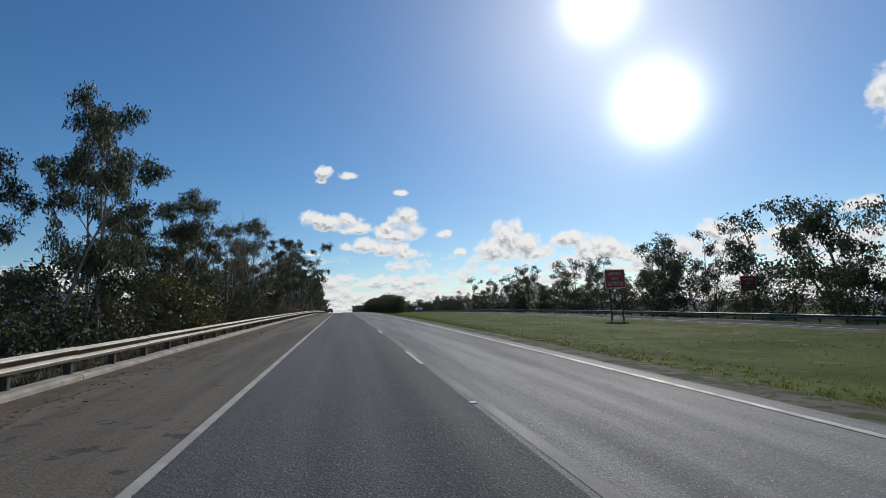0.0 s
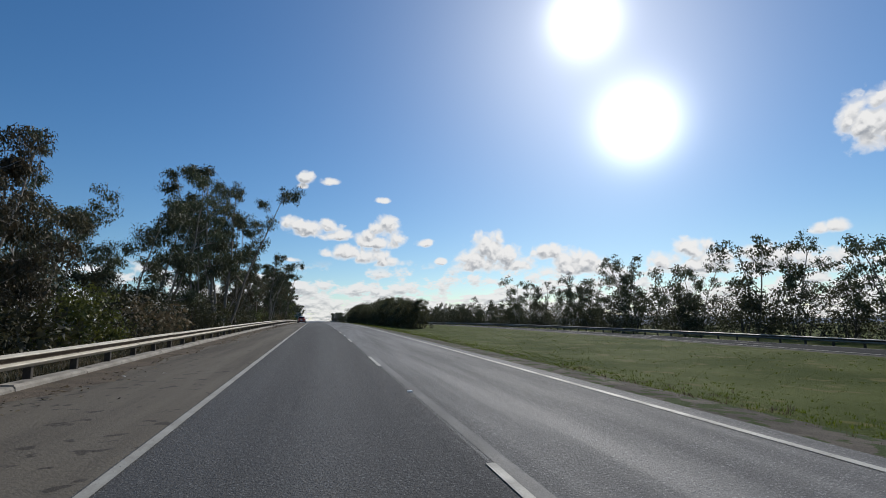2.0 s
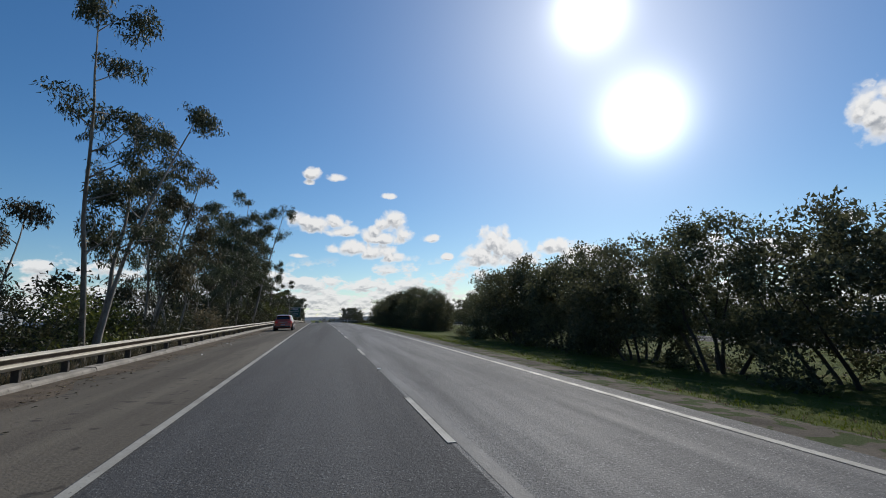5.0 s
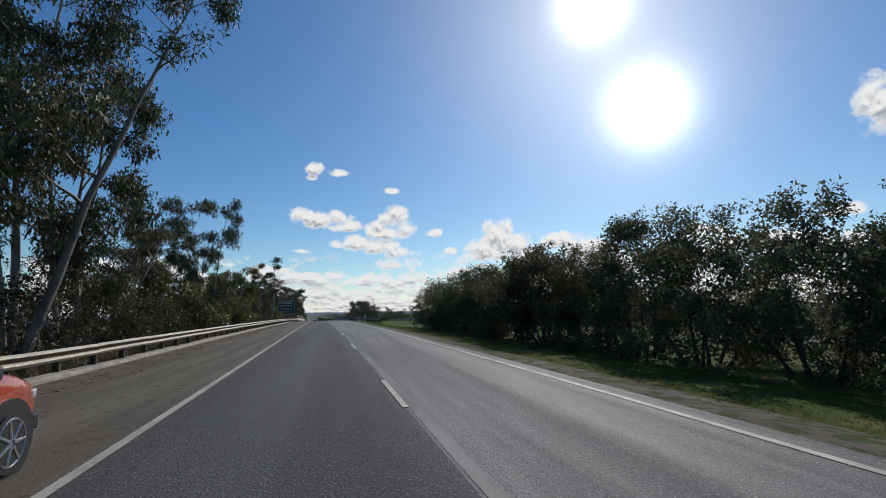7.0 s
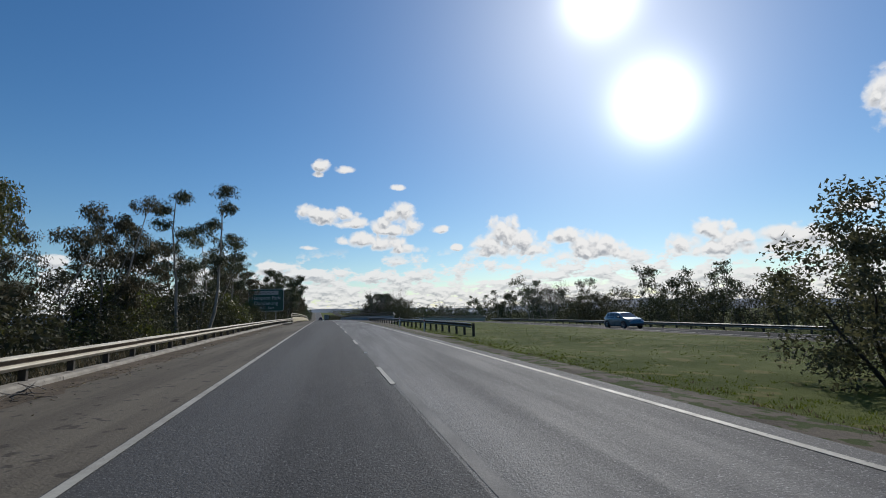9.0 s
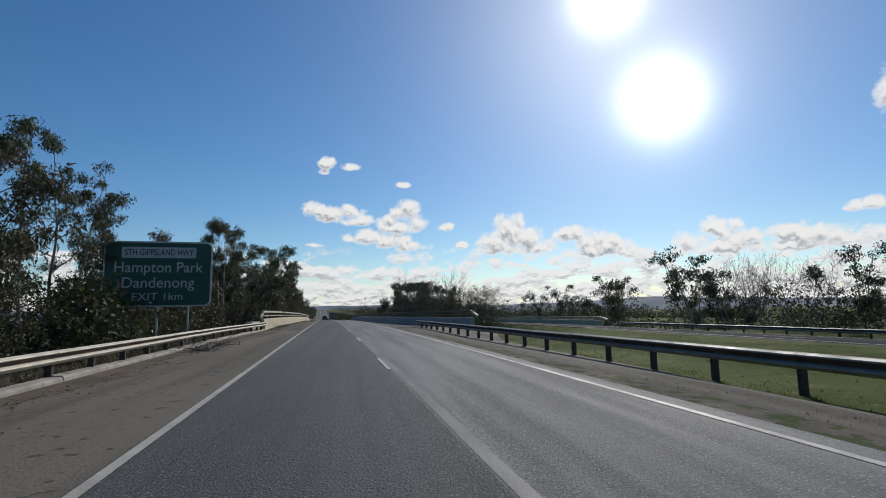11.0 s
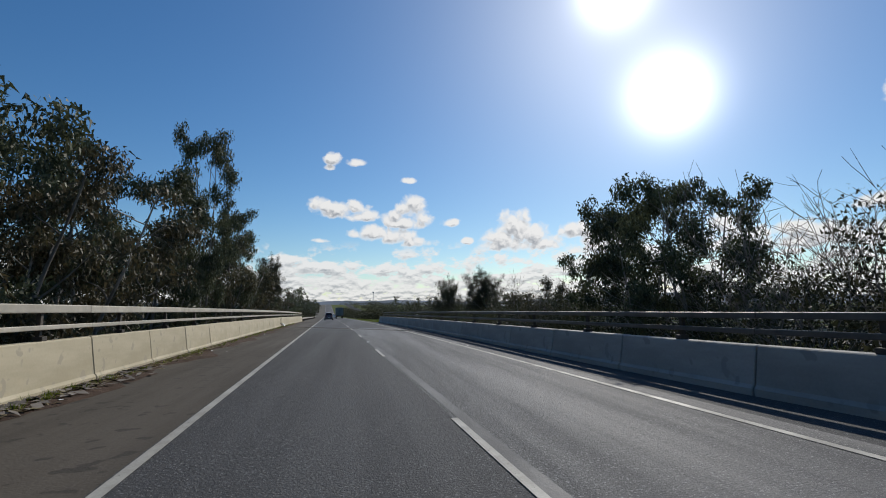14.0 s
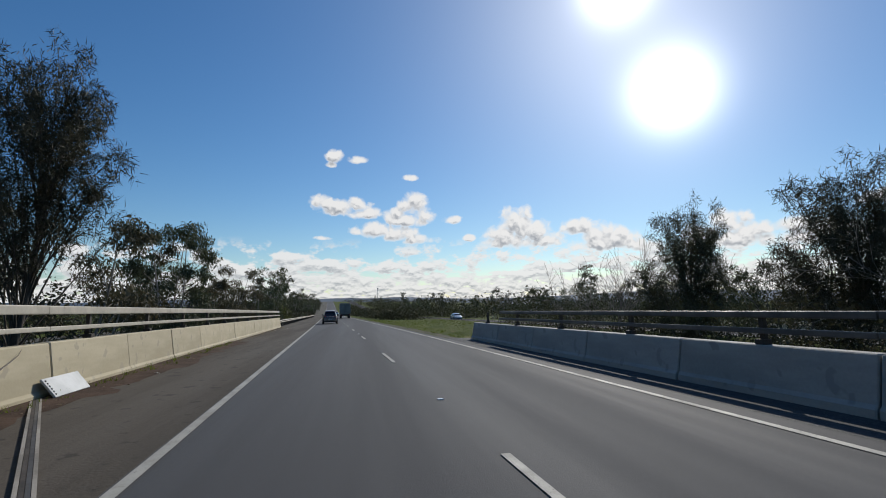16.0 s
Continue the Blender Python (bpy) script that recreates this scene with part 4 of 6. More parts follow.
for seed, h, w, n, lv, lab in ((41, 2.4, 2.8, 1800, SHRUB_LEAF, "dark dense shrub under the roadside trees"), (42, 1.7, 2.4, 1500, SHRUB_LEAF, "low dark shrub behind the guard rail"),
                               (43, 3.4, 3.2, 2200, SHRUB_LEAF, "tall dark shrub under the roadside trees"), (44, 2.6, 2.6, 3800, OLIVE_LEAF, "yellow-green wattle shrub behind the guard rail"),
                               (45, 1.3, 2.0, 1500, STRAW, "dry brown scrub behind the guard rail"),
                               (46, 6.0, 4.4, 4200, SHRUB_LEAF, "dark bush rising from the creek gully")):
    SHRUBS.append(make_tree("shrub", shrub(seed, h, w, n, (0.13, 0.034), lv), lab, "shrub", "roadside shrubs"))
for seed, h, w, n in ((51, 4.6, 4.6, 20000), (52, 4.0, 4.6, 19500), (53, 5.2, 4.4, 21000)):
    HEDGE.append(make_tree("bush", shrub(seed, h, w, n, (0.095, 0.031), HEDGE_LEAF, 7, 0.02), "dense dark evergreen bush in the grass median", "bush", "median bushes"))
OAK = make_tree("sheoak_tree", sheoak(61, 10.5, 4.6, 30000), "dark she-oak with fine see-through needles beside the bridge", "tree")
BARE = make_tree("bare_tree", bare_tree(71, 6.5, 0.32), "leafless grey tree with forking twigs beside the bridge", "tree")

USED = set()


def plant(kind, s, lat, height, spin=None, slim=1.0):
    """Set a tree of that kind on the ground: the first one is moved there, the next are copies."""
    h, ob = kind
    k = (height - lie(s, lat)) / h
    if k > 1.75 and kind in SHRUBS[:5]:
        return plant(SHRUBS[5], s, lat, height, spin)
    m = Matrix.Translation(at(s, lat, lie(s, lat))) @ pose(0, 0, 0, 0, 0, rnd.uniform(0, 360) if spin is None else spin) @ Matrix.Diagonal((k * slim * rnd.uniform(0.92, 1.08), k * slim, k, 1))
    if ob.name not in USED:
        USED.add(ob.name)
        ob.matrix_basis = m
        return ob
    made = copy_thing(ob, Matrix())
    made.matrix_basis = m
    return made


rnd = random.Random(21)
# left of the road: kind, s, across, height, breadth
for kind, s, lat, h, *broad in (
        (7, 21.0, -11.0, 9.7, 0.66), (8, 18.4, -11.9, 7.8, 0.85), (7, 33.0, -11.3, 8.5, 0.98), (5, 30.5, -12.6, 7.6), (1, 37, -12.5, 6.4), (8, 36.0, -13.5, 7.0), (2, 45, -12, 5.6), (5, 41.5, -13, 5.4),
        (7, 55, -12, 10.6), (5, 52, -11.8, 7.0), (1, 61, -11.6, 7.2), (5, 66, -11.6, 6.6), (0, 72.5, -14, 10.2), (2, 76, -12, 7.2), (6, 82, -12.4, 11.4), (8, 79.5, -13, 8.6),
        (3, 89.5, -9.6, 14.2), (0, 88.0, -10.6, 13.6), (3, 92.0, -9.9, 13.0), (4, 95, -12.5, 9.5), (5, 97, -11.5, 6.5), (4, 101.0, -10.2, 11.6), (5, 107, -12, 5.6), (4, 114.5, -11.4, 14.2, 1.25), (5, 111, -12, 5.2),
        (2, 119.5, -11.4, 8.6), (5, 122, -12.5, 6.4), (1, 125.5, -10.9, 9.6), (4, 128, -12, 8.0), (3, 134.5, -9.8, 11.4), (5, 132, -12, 6.6), (1, 143, -11.0, 9.6), (0, 148, -10.4, 10.6), (2, 153, -12, 8.0), (5, 157, -12, 6.4),
        (2, 162.0, -10.6, 7.5), (2, 167, -10.6, 10.2), (0, 172.0, -10.4, 13.2), (3, 176.0, -10.2, 16.0), (0, 178.5, -10.4, 17.4), (7, 180.5, -10.2, 12.6, 0.8), (3, 173.5, -11.8, 13.6), (6, 178.0, -11.6, 13.0), (5, 186, -11.4, 7.0),
        (5, 191, -13, 6.2), (8, 196, -13.4, 7.2), (8, 200.5, -14.0, 7.8), (7, 203.2, -10.8, 11.0, 0.78), (6, 203.5, -11.4, 8.2), (9, 194.0, -10.6, 5.0), (9, 212.0, -10.3, 6.2), (9, 207.5, -10.6, 5.4), (5, 217, -12, 6.0), (9, 218.5, -10.8, 5.2),
        (1, 223, -12, 6.2), (5, 227, -12.5, 6.0), (1, 231.5, -12, 7.2), (4, 242.5, -9.5, 10.7, 1.15), (4, 238.5, -10.2, 9.4, 1.2), (5, 234.5, -11.0, 6.6), (0, 245.5, -11, 8.4), (4, 256, -9.9, 9.2), (1, 254, -14, 7.5), (5, 250, -11.5, 6.0), (3, 266, -12.0, 8.8),
        (4, 271, -11.5, 8.6), (5, 268, -13, 7.5), (6, 277, -14, 9.5), (2, 285, -15, 7.6), (7, 295.4, -10.6, 9.2, 0.78), (7, 291.5, -13.0, 6.4), (8, 297.5, -11.8, 6.8, 0.8), (8, 301, -12.5, 6.5), (7, 306, -13, 6.6), (5, 289, -11.5, 6.0), (8, 284, -13, 6.4), (8, 309.5, -12, 6.6), (5, 279, -12, 5.8), (5, 299, -12, 5.5), (1, 301, -15, 6.0), (5, 305, -13, 5.6), (2, 309, -15, 6.2),
        (7, 314.8, -9.6, 9.8), (5, 318, -11, 6.6), (1, 321, -14, 6.0), (5, 325, -11.4, 7.0), (7, 330.6, -10.5, 9.4, 0.75), (5, 328, -12, 6.4), (8, 336.5, -11.6, 8.4), (8, 332.5, -12.5, 7.2), (5, 335, -11.0, 6.4), (5, 344, -11.4, 6.2), (4, 340.5, -10.6, 8.4), (5, 338, -10.9, 7.0), (7, 346.0, -11.0, 8.2),
        (8, 354.0, -13.0, 6.2, 0.75), (7, 348.8, -8.4, 11.6, 0.52), (8, 349.5, -11, 7.0), (5, 360.5, -10.4, 7.0), (7, 367.4, -10.0, 10.9, 0.70), (8, 362.5, -11.2, 7.6, 0.8), (5, 365.0, -11.2, 6.8), (8, 369.5, -11.2, 6.8, 0.7), (5, 374, -11.5, 5.8), (1, 359, -11.5, 6.8), (5, 390, -13, 5.4),
        (7, 398.0, -11.0, 6.9), (5, 403, -13, 6.0), (1, 409, -12, 5.4), (5, 415, -11, 5.5), (5, 421, -10.5, 5.2)):
    plant(GUMS[kind], s, lat, h, None, *broad)
for i in range(34):
    s = 427 + i * 7.0 + rnd.uniform(-2, 2)
    plant(FAR_GUMS[i % 4], s, rnd.uniform(-12.5, -9.6), rnd.uniform(5.4, 8.0) + 0.006 * (s - 427))
for i in range(26):
    s = -14 + i * 15.3 + rnd.uniform(-3, 3)
    if s < 100 or 190 < s < 385:
        plant(rnd.choice(FAR_GUMS), s, rnd.uniform(-24, -17), rnd.uniform(5.0, 7.0))
plant(OAK, 379.6, -9.4, 7.9, 40, 0.72)
plant(BARE, 38.8, -10.9, 9.0)
plant(BARE, 300.8, -11.0, 8.2)
s = -8.0
while s < 292:
    plant(rnd.choice(SHRUBS[:3] + [SHRUBS[rnd.choice((0, 1, 3, 4))]]), s, rnd.uniform(-11.5, -9.8), rnd.uniform(1.6, 3.2))
    if rnd.random() < 0.8:
        plant(SHRUBS[rnd.choice((0, 2))], s + rnd.uniform(-1, 1), rnd.uniform(-15, -12), rnd.uniform(2.8, 4.8))
    s += rnd.uniform(2.6, 3.8)
for s, lat, h in ((214, -11, 4.0), (206, -10.5, 4.2), (199, -11, 3.8), (219, -12, 4.4), (252, -10.2, 3.2), (232, -11, 3.0)):
    plant(SHRUBS[3], s, lat, h)
for i in range(13):
    s = 298 + i * 9.2 + rnd.uniform(-1, 1)
    plant(SHRUBS[rnd.choice((0, 2))], s, rnd.uniform(-15, -10.5), rnd.uniform(1.6, 3.4))
for i in range(10):
    plant(SHRUBS[rnd.choice((0, 2, 3))], 424 + i * 9, rnd.uniform(-12, -10), rnd.uniform(2.0, 3.2))

# bushes in the grass median
for s, h in ((106.6, 3.3), (109.6, 3.1), (112.8, 3.1), (116.0, 3.6), (119.4, 3.8), (122.8, 4.0), (126.2, 4.3), (129.8, 4.0), (133.2, 4.3), (136.6, 4.1), (140.0, 4.4), (143.4, 4.2), (146.8, 4.0), (150.4, 3.6),
             (163.4, 3.4), (166.4, 3.8), (169.6, 4.2), (172.8, 4.4), (176.0, 4.8), (179.4, 4.0), (182.8, 4.5), (186.4, 4.7), (190.0, 4.4), (193.4, 4.0), (196.6, 4.8), (199.6, 4.5), (203.0, 3.8), (206.6, 3.8), (210.2, 4.2), (213.2, 4.0)):
    plant(HEDGE[rnd.randrange(3)], s, rnd.uniform(10.0, 11.0), h)

# beyond the opposite road
for i in range(60):
    s = 14 + i * 4.3 + rnd.uniform(-2, 2)
    tall = 0.98 if s < 150 else 0.66
    plant(rnd.choice(FAR_GUMS), s, rnd.uniform(38.5, 48), tall * rnd.uniform(6.0, 10.5) * (1.15 if s < 50 else 1))
for i in range(60):
    s = 5 + i * 4.6 + rnd.uniform(-2, 2)
    plant(SHRUBS[2], s, rnd.uniform(36.0, 38.5), rnd.uniform(2.6, 4.2))

# right of the bridge, from the gully
for kind, s, lat, h, broad in ((0, 324, 12.6, 5.8, 0.8), (0, 319.5, 13.8, 5.0, 0.8), (0, 340.4, 13.4, 6.6, 0.9), (0, 344.2, 14.6, 6.9, 0.9), (0, 337.0, 12.8, 6.6, 0.8), (1, 328.5, 13.2, 4.2, 0.8), (1, 312, 12.6, 4.0, 0.8),
                               (1, 306, 13.4, 3.8, 0.8), (1, 301, 14, 3.8, 0.8), (1, 296, 13.4, 3.6, 0.8), (1, 350, 13.6, 2.2, 0.8), (3, 356.5, 13.6, 3.7, 0.7), (3, 353.0, 14.6, 3.0, 0.7)):
    plant((GUMS[7], CREEK[0], GUMS[8], GUMS[5])[kind], s, lat, h, None, broad)
for s, lat, h in ((314.4, 12.6, 6.3), (307.5, 13.2, 5.2), (284, 36.5, 5.6), (332.0, 12.6, 5.6), (330.2, 13.8, 5.2), (321.5, 13.2, 6.6), (350.5, 13.4, 3.2), (354.0, 14.5, 3.4), (359, 14.5, 2.8), (363.5, 15, 2.6), (379.5, 17.0, 5.8), (392, 14, 4.6)):
    plant(BARE, s, lat, h)
plant(FAR_GUMS[2], 300.0, 41.0, 8.4, None, 1.15)
plant(FAR_GUMS[0], 304.0, 44.0, 7.4)
plant(FAR_GUMS[1], 283.0, 42.0, 6.4)
plant(BARE, 294.5, 40.5, 6.8)
plant(CREEK[1], 365, 16, 3.0)
plant(OAK, 385.0, 13.6, 5.6, None, 0.70)
plant(OAK, 380.8, 17.8, 6.3, None, 0.85)
for i in range(25):
    s = 299 + i * 4.1 + rnd.uniform(-0.8, 0.8)
    plant(CREEK[i % 2], s, rnd.uniform(10.6, 12.8), (rnd.uniform(1.6, 2.6) if s < 347 else rnd.uniform(1.1, 1.7)) + 0.8 * (s < 335), None, 0.8)
for i in range(26):
    s = 285 + i * 10.4 + rnd.uniform(-3, 3)
    plant(rnd.choice(FAR_GUMS), s, rnd.uniform(39, 58), rnd.uniform(3.4, 6.6))
    if i % 9 == 0:
        plant(BARE, s + 3, rnd.uniform(38, 46), rnd.uniform(4.4, 6.4))
for i in range(40):
    s = 408 + i * 9 + rnd.uniform(-4, 4)
    plant(rnd.choice(FAR_GUMS), s, rnd.choice((rnd.uniform(38, 48), rnd.uniform(48, 110))), rnd.uniform(5, 8))
for i in range(16):
    s = 560 + i * 28 + rnd.uniform(-5, 5)
    plant(rnd.choice(FAR_GUMS), s, rnd.choice((-1, 1)) * rnd.uniform(40, 96) + (4 if s > 0 else 0), rnd.uniform(7, 12))
# ---- vehicles ----
GLASS = plain("tinted_glass", (0.012, 0.014, 0.016), 0.06, 0.0, 0.5)
RUBBER = plain("tyre_rubber", (0.018, 0.018, 0.019), 0.85)
ALLOY = plain("alloy_rim", (0.55, 0.56, 0.57), 0.3, 0.9)
BLACK_TRIM = plain("black_trim", (0.02, 0.02, 0.022), 0.55)
RED_LENS = plain("red_lens", (0.45, 0.02, 0.02), 0.15, 0.0, 0.6, (1.0, 0.06, 0.03, 0.10))
RED_DULL = plain("red_lens_off", (0.28, 0.015, 0.015), 0.2, 0.0, 0.5)
CLEAR_LENS = plain("clear_lens", (0.6, 0.6, 0.62), 0.1, 0.3, 0.6)
PLATE = plain("number_plate", (0.55, 0.56, 0.55), 0.5)
PLATE_BAR = plain("plate_bar", (0.10, 0.11, 0.16), 0.5)
CHROME = plain("chrome", (0.7, 0.7, 0.7), 0.12, 1.0)


def car_paint(name, colour):
    return plain(name, colour, 0.28, 0.15, 0.9)


HATCH = dict(L=4.30, W=1.76, line=[(-2.12, 0.34), (-2.13 + 0.02, 0.52), (-2.06, 0.78), (-2.00, 0.97), (-1.86, 1.15), (-1.62, 1.37), (-1.35, 1.435), (-0.7, 1.475), (0.0, 1.465), (0.42, 1.40), (0.85, 1.16), (1.18, 0.99), (1.55, 0.93), (1.95, 0.80), (2.10, 0.62), (2.15, 0.36)],
             belt=0.93, rear=(-1.93, -1.62), front=(0.45, 1.12), side=[(-1.55, -1.12), (-1.06, -0.12), (-0.06, 0.78)], doors=[(-0.98, -0.10), (-0.05, 0.98)], axles=(-1.28, 1.32), r=0.315)
SUV = dict(L=4.60, W=1.86, line=[(-2.28, 0.40), (-2.27, 0.62), (-2.24, 0.90), (-2.20, 1.08), (-2.08, 1.34), (-1.95, 1.58), (-1.6, 1.67), (-0.6, 1.70), (0.2, 1.67), (0.55, 1.58), (1.0, 1.28), (1.28, 1.10), (1.8, 1.04), (2.15, 0.92), (2.27, 0.70), (2.3, 0.42)],
           belt=1.06, rear=(-2.16, -1.97), front=(0.58, 1.20), side=[(-1.85, -1.20), (-1.14, -0.10), (-0.04, 0.92)], doors=[(-1.05, -0.08), (-0.03, 1.05)], axles=(-1.36, 1.38), r=0.355)
SEDAN = dict(L=4.65, W=1.80, line=[(-2.31, 0.38), (-2.30, 0.60), (-2.25, 0.92), (-2.10, 1.02), (-1.72, 1.06), (-1.30, 1.25), (-0.95, 1.40), (-0.4, 1.45), (0.2, 1.43), (0.55, 1.34), (1.0, 1.08), (1.22, 0.97), (1.75, 0.90), (2.12, 0.78), (2.28, 0.60), (2.32, 0.38)],
             belt=0.92, rear=(-1.66, -1.0), front=(0.55, 1.16), side=[(-1.0, -0.15), (-0.09, 0.86)], doors=[(-1.05, -0.10), (-0.05, 1.0)], axles=(-1.36, 1.36), r=0.32)


def build_car(shape, paint, label, lit=False):
    root = tagged(new("car"), label, "car")
    W, L, line, belt = shape["W"], shape["L"], shape["line"], shape["belt"]
    ys, zs = [p[0] for p in line], [p[1] for p in line]

    def top(y):
        return float(np.interp(y, ys, zs))

    def half(y, z):
        plan = 1 - 0.24 * min(abs(y) / (L / 2), 1) ** 4
        sec = float(np.interp(z, [0.18, 0.32, 0.55, 0.80, belt, belt + 0.1, 1.75], [0.90, 0.965, 1.0, 0.99, 0.955, 0.885, 0.60]))
        return W / 2 * plan * sec

    stations = sorted(set([round(float(v), 3) for v in np.linspace(ys[0], ys[-1], 44)] + [round(y, 3) for y in ys]))
    verts, faces, k = [], [], 0
    rows = 9
    for y in stations:
        t = top(y)
        low = min(0.20 + 0.14 * max(0, (abs(y) - L / 2 + 0.35) / 0.35), t - 0.05)
        ring = []
        for i in range(rows):
            z = low + (t - 0.05 - low) * i / (rows - 1)
            ring.append((half(y, z), y, z))
        x = half(y, t - 0.05)
        ring += [(x * 0.965, y, t - 0.018), (x * 0.90, y, t), (x * 0.55, y, t + 0.012), (0.0, y, t + 0.018)]
        full = ring + [(-p[0], p[1], p[2]) for p in reversed(ring[:-1])]
        k = len(full)
        verts += full
    for i in range(len(stations) - 1):
        for j in range(k):
            a, b = i * k + j, i * k + (j + 1) % k
            faces.append((a, b, b + k, a + k))
    faces += [tuple(range(k)), tuple(reversed(range((len(stations) - 1) * k, len(stations) * k)))]
    bm = bmesh.new()
    vs = [bm.verts.new(v) for v in verts]
    for f in faces:
        bm.faces.new([vs[i] for i in f])
    part("body", bm, paint, root, smooth=True)

    def sheet(name, mat, grid, parent=root, label=""):
        """A thin panel from a grid of places, with a turned-in edge."""
        n, m = len(grid), len(grid[0])
        b = bmesh.new()
        g = [[b.verts.new(p) for p in row] for row in grid]
        for i in range(n - 1):
            for j in range(m - 1):
                b.faces.new((g[i][j], g[i][j + 1], g[i + 1][j + 1], g[i + 1][j]))
        bmesh.ops.recalc_face_normals(b, faces=b.faces[:])
        b.normal_update()
        bmesh.ops.solidify(b, geom=b.faces[:], thickness=0.006)
        return part(name, b, mat, parent, label, smooth=False)

    for sgn in (-1, 1):
        for y0, y1 in shape["side"]:
            grid = []
            for i in range(7):
                y = y0 + (y1 - y0) * i / 6
                t = max(top(y) - 0.085, belt + 0.03)
                grid.append([(sgn * (half(y, z) + 0.006), y, z) for z in np.linspace(belt + 0.02, t, 5)])
            sheet("side_window", GLASS, grid)
        for y0, y1 in shape["doors"]:
            grid = []
            for i in range(7):
                y = y0 + (y1 - y0) * i / 6
                grid.append([(sgn * (half(y, z) + 0.004), y, z) for z in np.linspace(0.30, belt - 0.005, 7)])
            door = sheet("door", paint, grid)
            yh, zh = y0 + 0.14, belt - 0.12
            part("handle", box(sgn * (half(yh, zh) + 0.022) - 0.018, sgn * (half(yh, zh) + 0.022) + 0.018, yh - 0.09, yh + 0.09, zh - 0.015, zh + 0.015, 0.008), paint, door)
        ym = shape["side"][-1][1] - 0.02
        mx = half(ym, belt) + 0.11
        part("mirror", box(sgn * mx - 0.11, sgn * mx + 0.11, ym - 0.05, ym + 0.07, belt + 0.02, belt + 0.15, 0.03), BLACK_TRIM, root)
        # tail and head lamps
        zl = belt - 0.08
        y0 = ys[0] + 0.06
        grid = [[(sgn * (half(y, z) + 0.008), y, z) for z in np.linspace(zl - 0.10, zl + 0.03, 3)] for y in np.linspace(y0 + 0.03, y0 + 0.34, 4)]
        sheet("tail_lamp", RED_LENS if lit else RED_DULL, grid)
        part("tail_lamp", box(sgn * half(y0, zl) * 0.80 - 0.10, sgn * half(y0, zl) * 0.80 + 0.09, y0 - 0.03, y0 + 0.06, zl - 0.085, zl + 0.01, 0.02), RED_LENS if lit else RED_DULL, root)
        yf = ys[-1] - 0.16
        part("head_lamp", box(sgn * half(yf, 0.7) * 0.80 - 0.17, sgn * half(yf, 0.7) * 0.80 + 0.15, yf - 0.16, yf + 0.075, 0.62, 0.73, 0.03), CLEAR_LENS, root)
    for name, (y0, y1) in (("rear_window", shape["rear"]), ("windscreen", shape["front"])):
        grid = []
        for y in np.linspace(y0, y1, 7):
            t = top(y)
            x = half(y, t - 0.05) * 0.88
            n = 0.012
            grid.append([(x * u, y + (-n if y < 0 else n) * 0.6, t + n + 0.016 * (1 - abs(u) ** 2)) for u in np.linspace(-1, 1, 7)])
        sheet(name, GLASS, grid)
    yb = ys[0]
    part("rear_bumper", box(-W * 0.40, W * 0.40, yb - 0.035, yb + 0.10, 0.30, 0.44, 0.03), BLACK_TRIM, root)
    part("front_bumper", box(-W * 0.40, W * 0.40, ys[-1] - 0.10, ys[-1] + 0.03, 0.28, 0.46, 0.03), BLACK_TRIM, root)
    plate = part("number_plate", box(-0.19, 0.19, yb - 0.062, yb - 0.04, 0.50, 0.60, 0.005, 1), PLATE, root)
    for i in range(5):
        part("plate_mark", box(-0.14 + i * 0.06, -0.105 + i * 0.06, yb - 0.066, yb - 0.061, 0.525, 0.575), PLATE_BAR, plate)
    part("trim_strip", box(-0.42, 0.42, yb - 0.03, yb + 0.02, belt - 0.16, belt - 0.13, 0.008), CHROME, root)
    ysp = shape["rear"][1]
    part("spoiler", box(-W * 0.30, W * 0.30, ysp - 0.16, ysp + 0.10, top(ysp) + 0.015, top(ysp) + 0.055, 0.018), paint, root)
    part("rear_wiper", box(-0.02, 0.30, shape["rear"][0] - 0.03, shape["rear"][0] - 0.005, belt + 0.09, belt + 0.11, 0.005, 1), BLACK_TRIM, root)
    r = shape["r"]
    for ya in shape["axles"]:
        for sgn in (-1, 1):
            hub = Matrix.Translation((sgn * (W / 2 - 0.11), ya, r))
            arch = bmesh.new()
            add_cylinder(arch, (-0.02, 0, 0), (sgn * 0.118, 0, 0), r + 0.075, r + 0.075, 28)
            part("wheel_arch", arch, BLACK_TRIM, root, m=Matrix.Translation((sgn * (W / 2 - 0.115), ya, r + 0.02)))
            tyre = bmesh.new()
            add_cylinder(tyre, (-0.11, 0, 0), (0.11, 0, 0), r, r, 28)
            bmesh.ops.bevel(tyre, geom=[e for e in tyre.edges if len(e.link_faces) == 2 and abs(e.verts[0].co.x - e.verts[1].co.x) < 1e-5], offset=0.035, segments=2, affect="EDGES")
            wheel = part("wheel", tyre, RUBBER, root, m=hub @ Matrix.Translation((sgn * 0.022, 0, 0)), smooth=False)
            rim = bmesh.new()
            xf = sgn * 0.113
            add_cylinder(rim, (xf - sgn * 0.03, 0, 0), (xf, 0, 0), 0.055, 0.045, 12)
            for i in range(7):
                a = 2 * math.pi * i / 7
                d = Vector((0, math.cos(a), math.sin(a)))
                add_cylinder(rim, Vector((xf - sgn * 0.012, 0, 0)) + d * 0.03, Vector((xf - sgn * 0.012, 0, 0)) + d * r * 0.70, 0.024, 0.018, 6)
            for i in range(24):
                a, b = 2 * math.pi * i / 24, 2 * math.pi * (i + 1) / 24
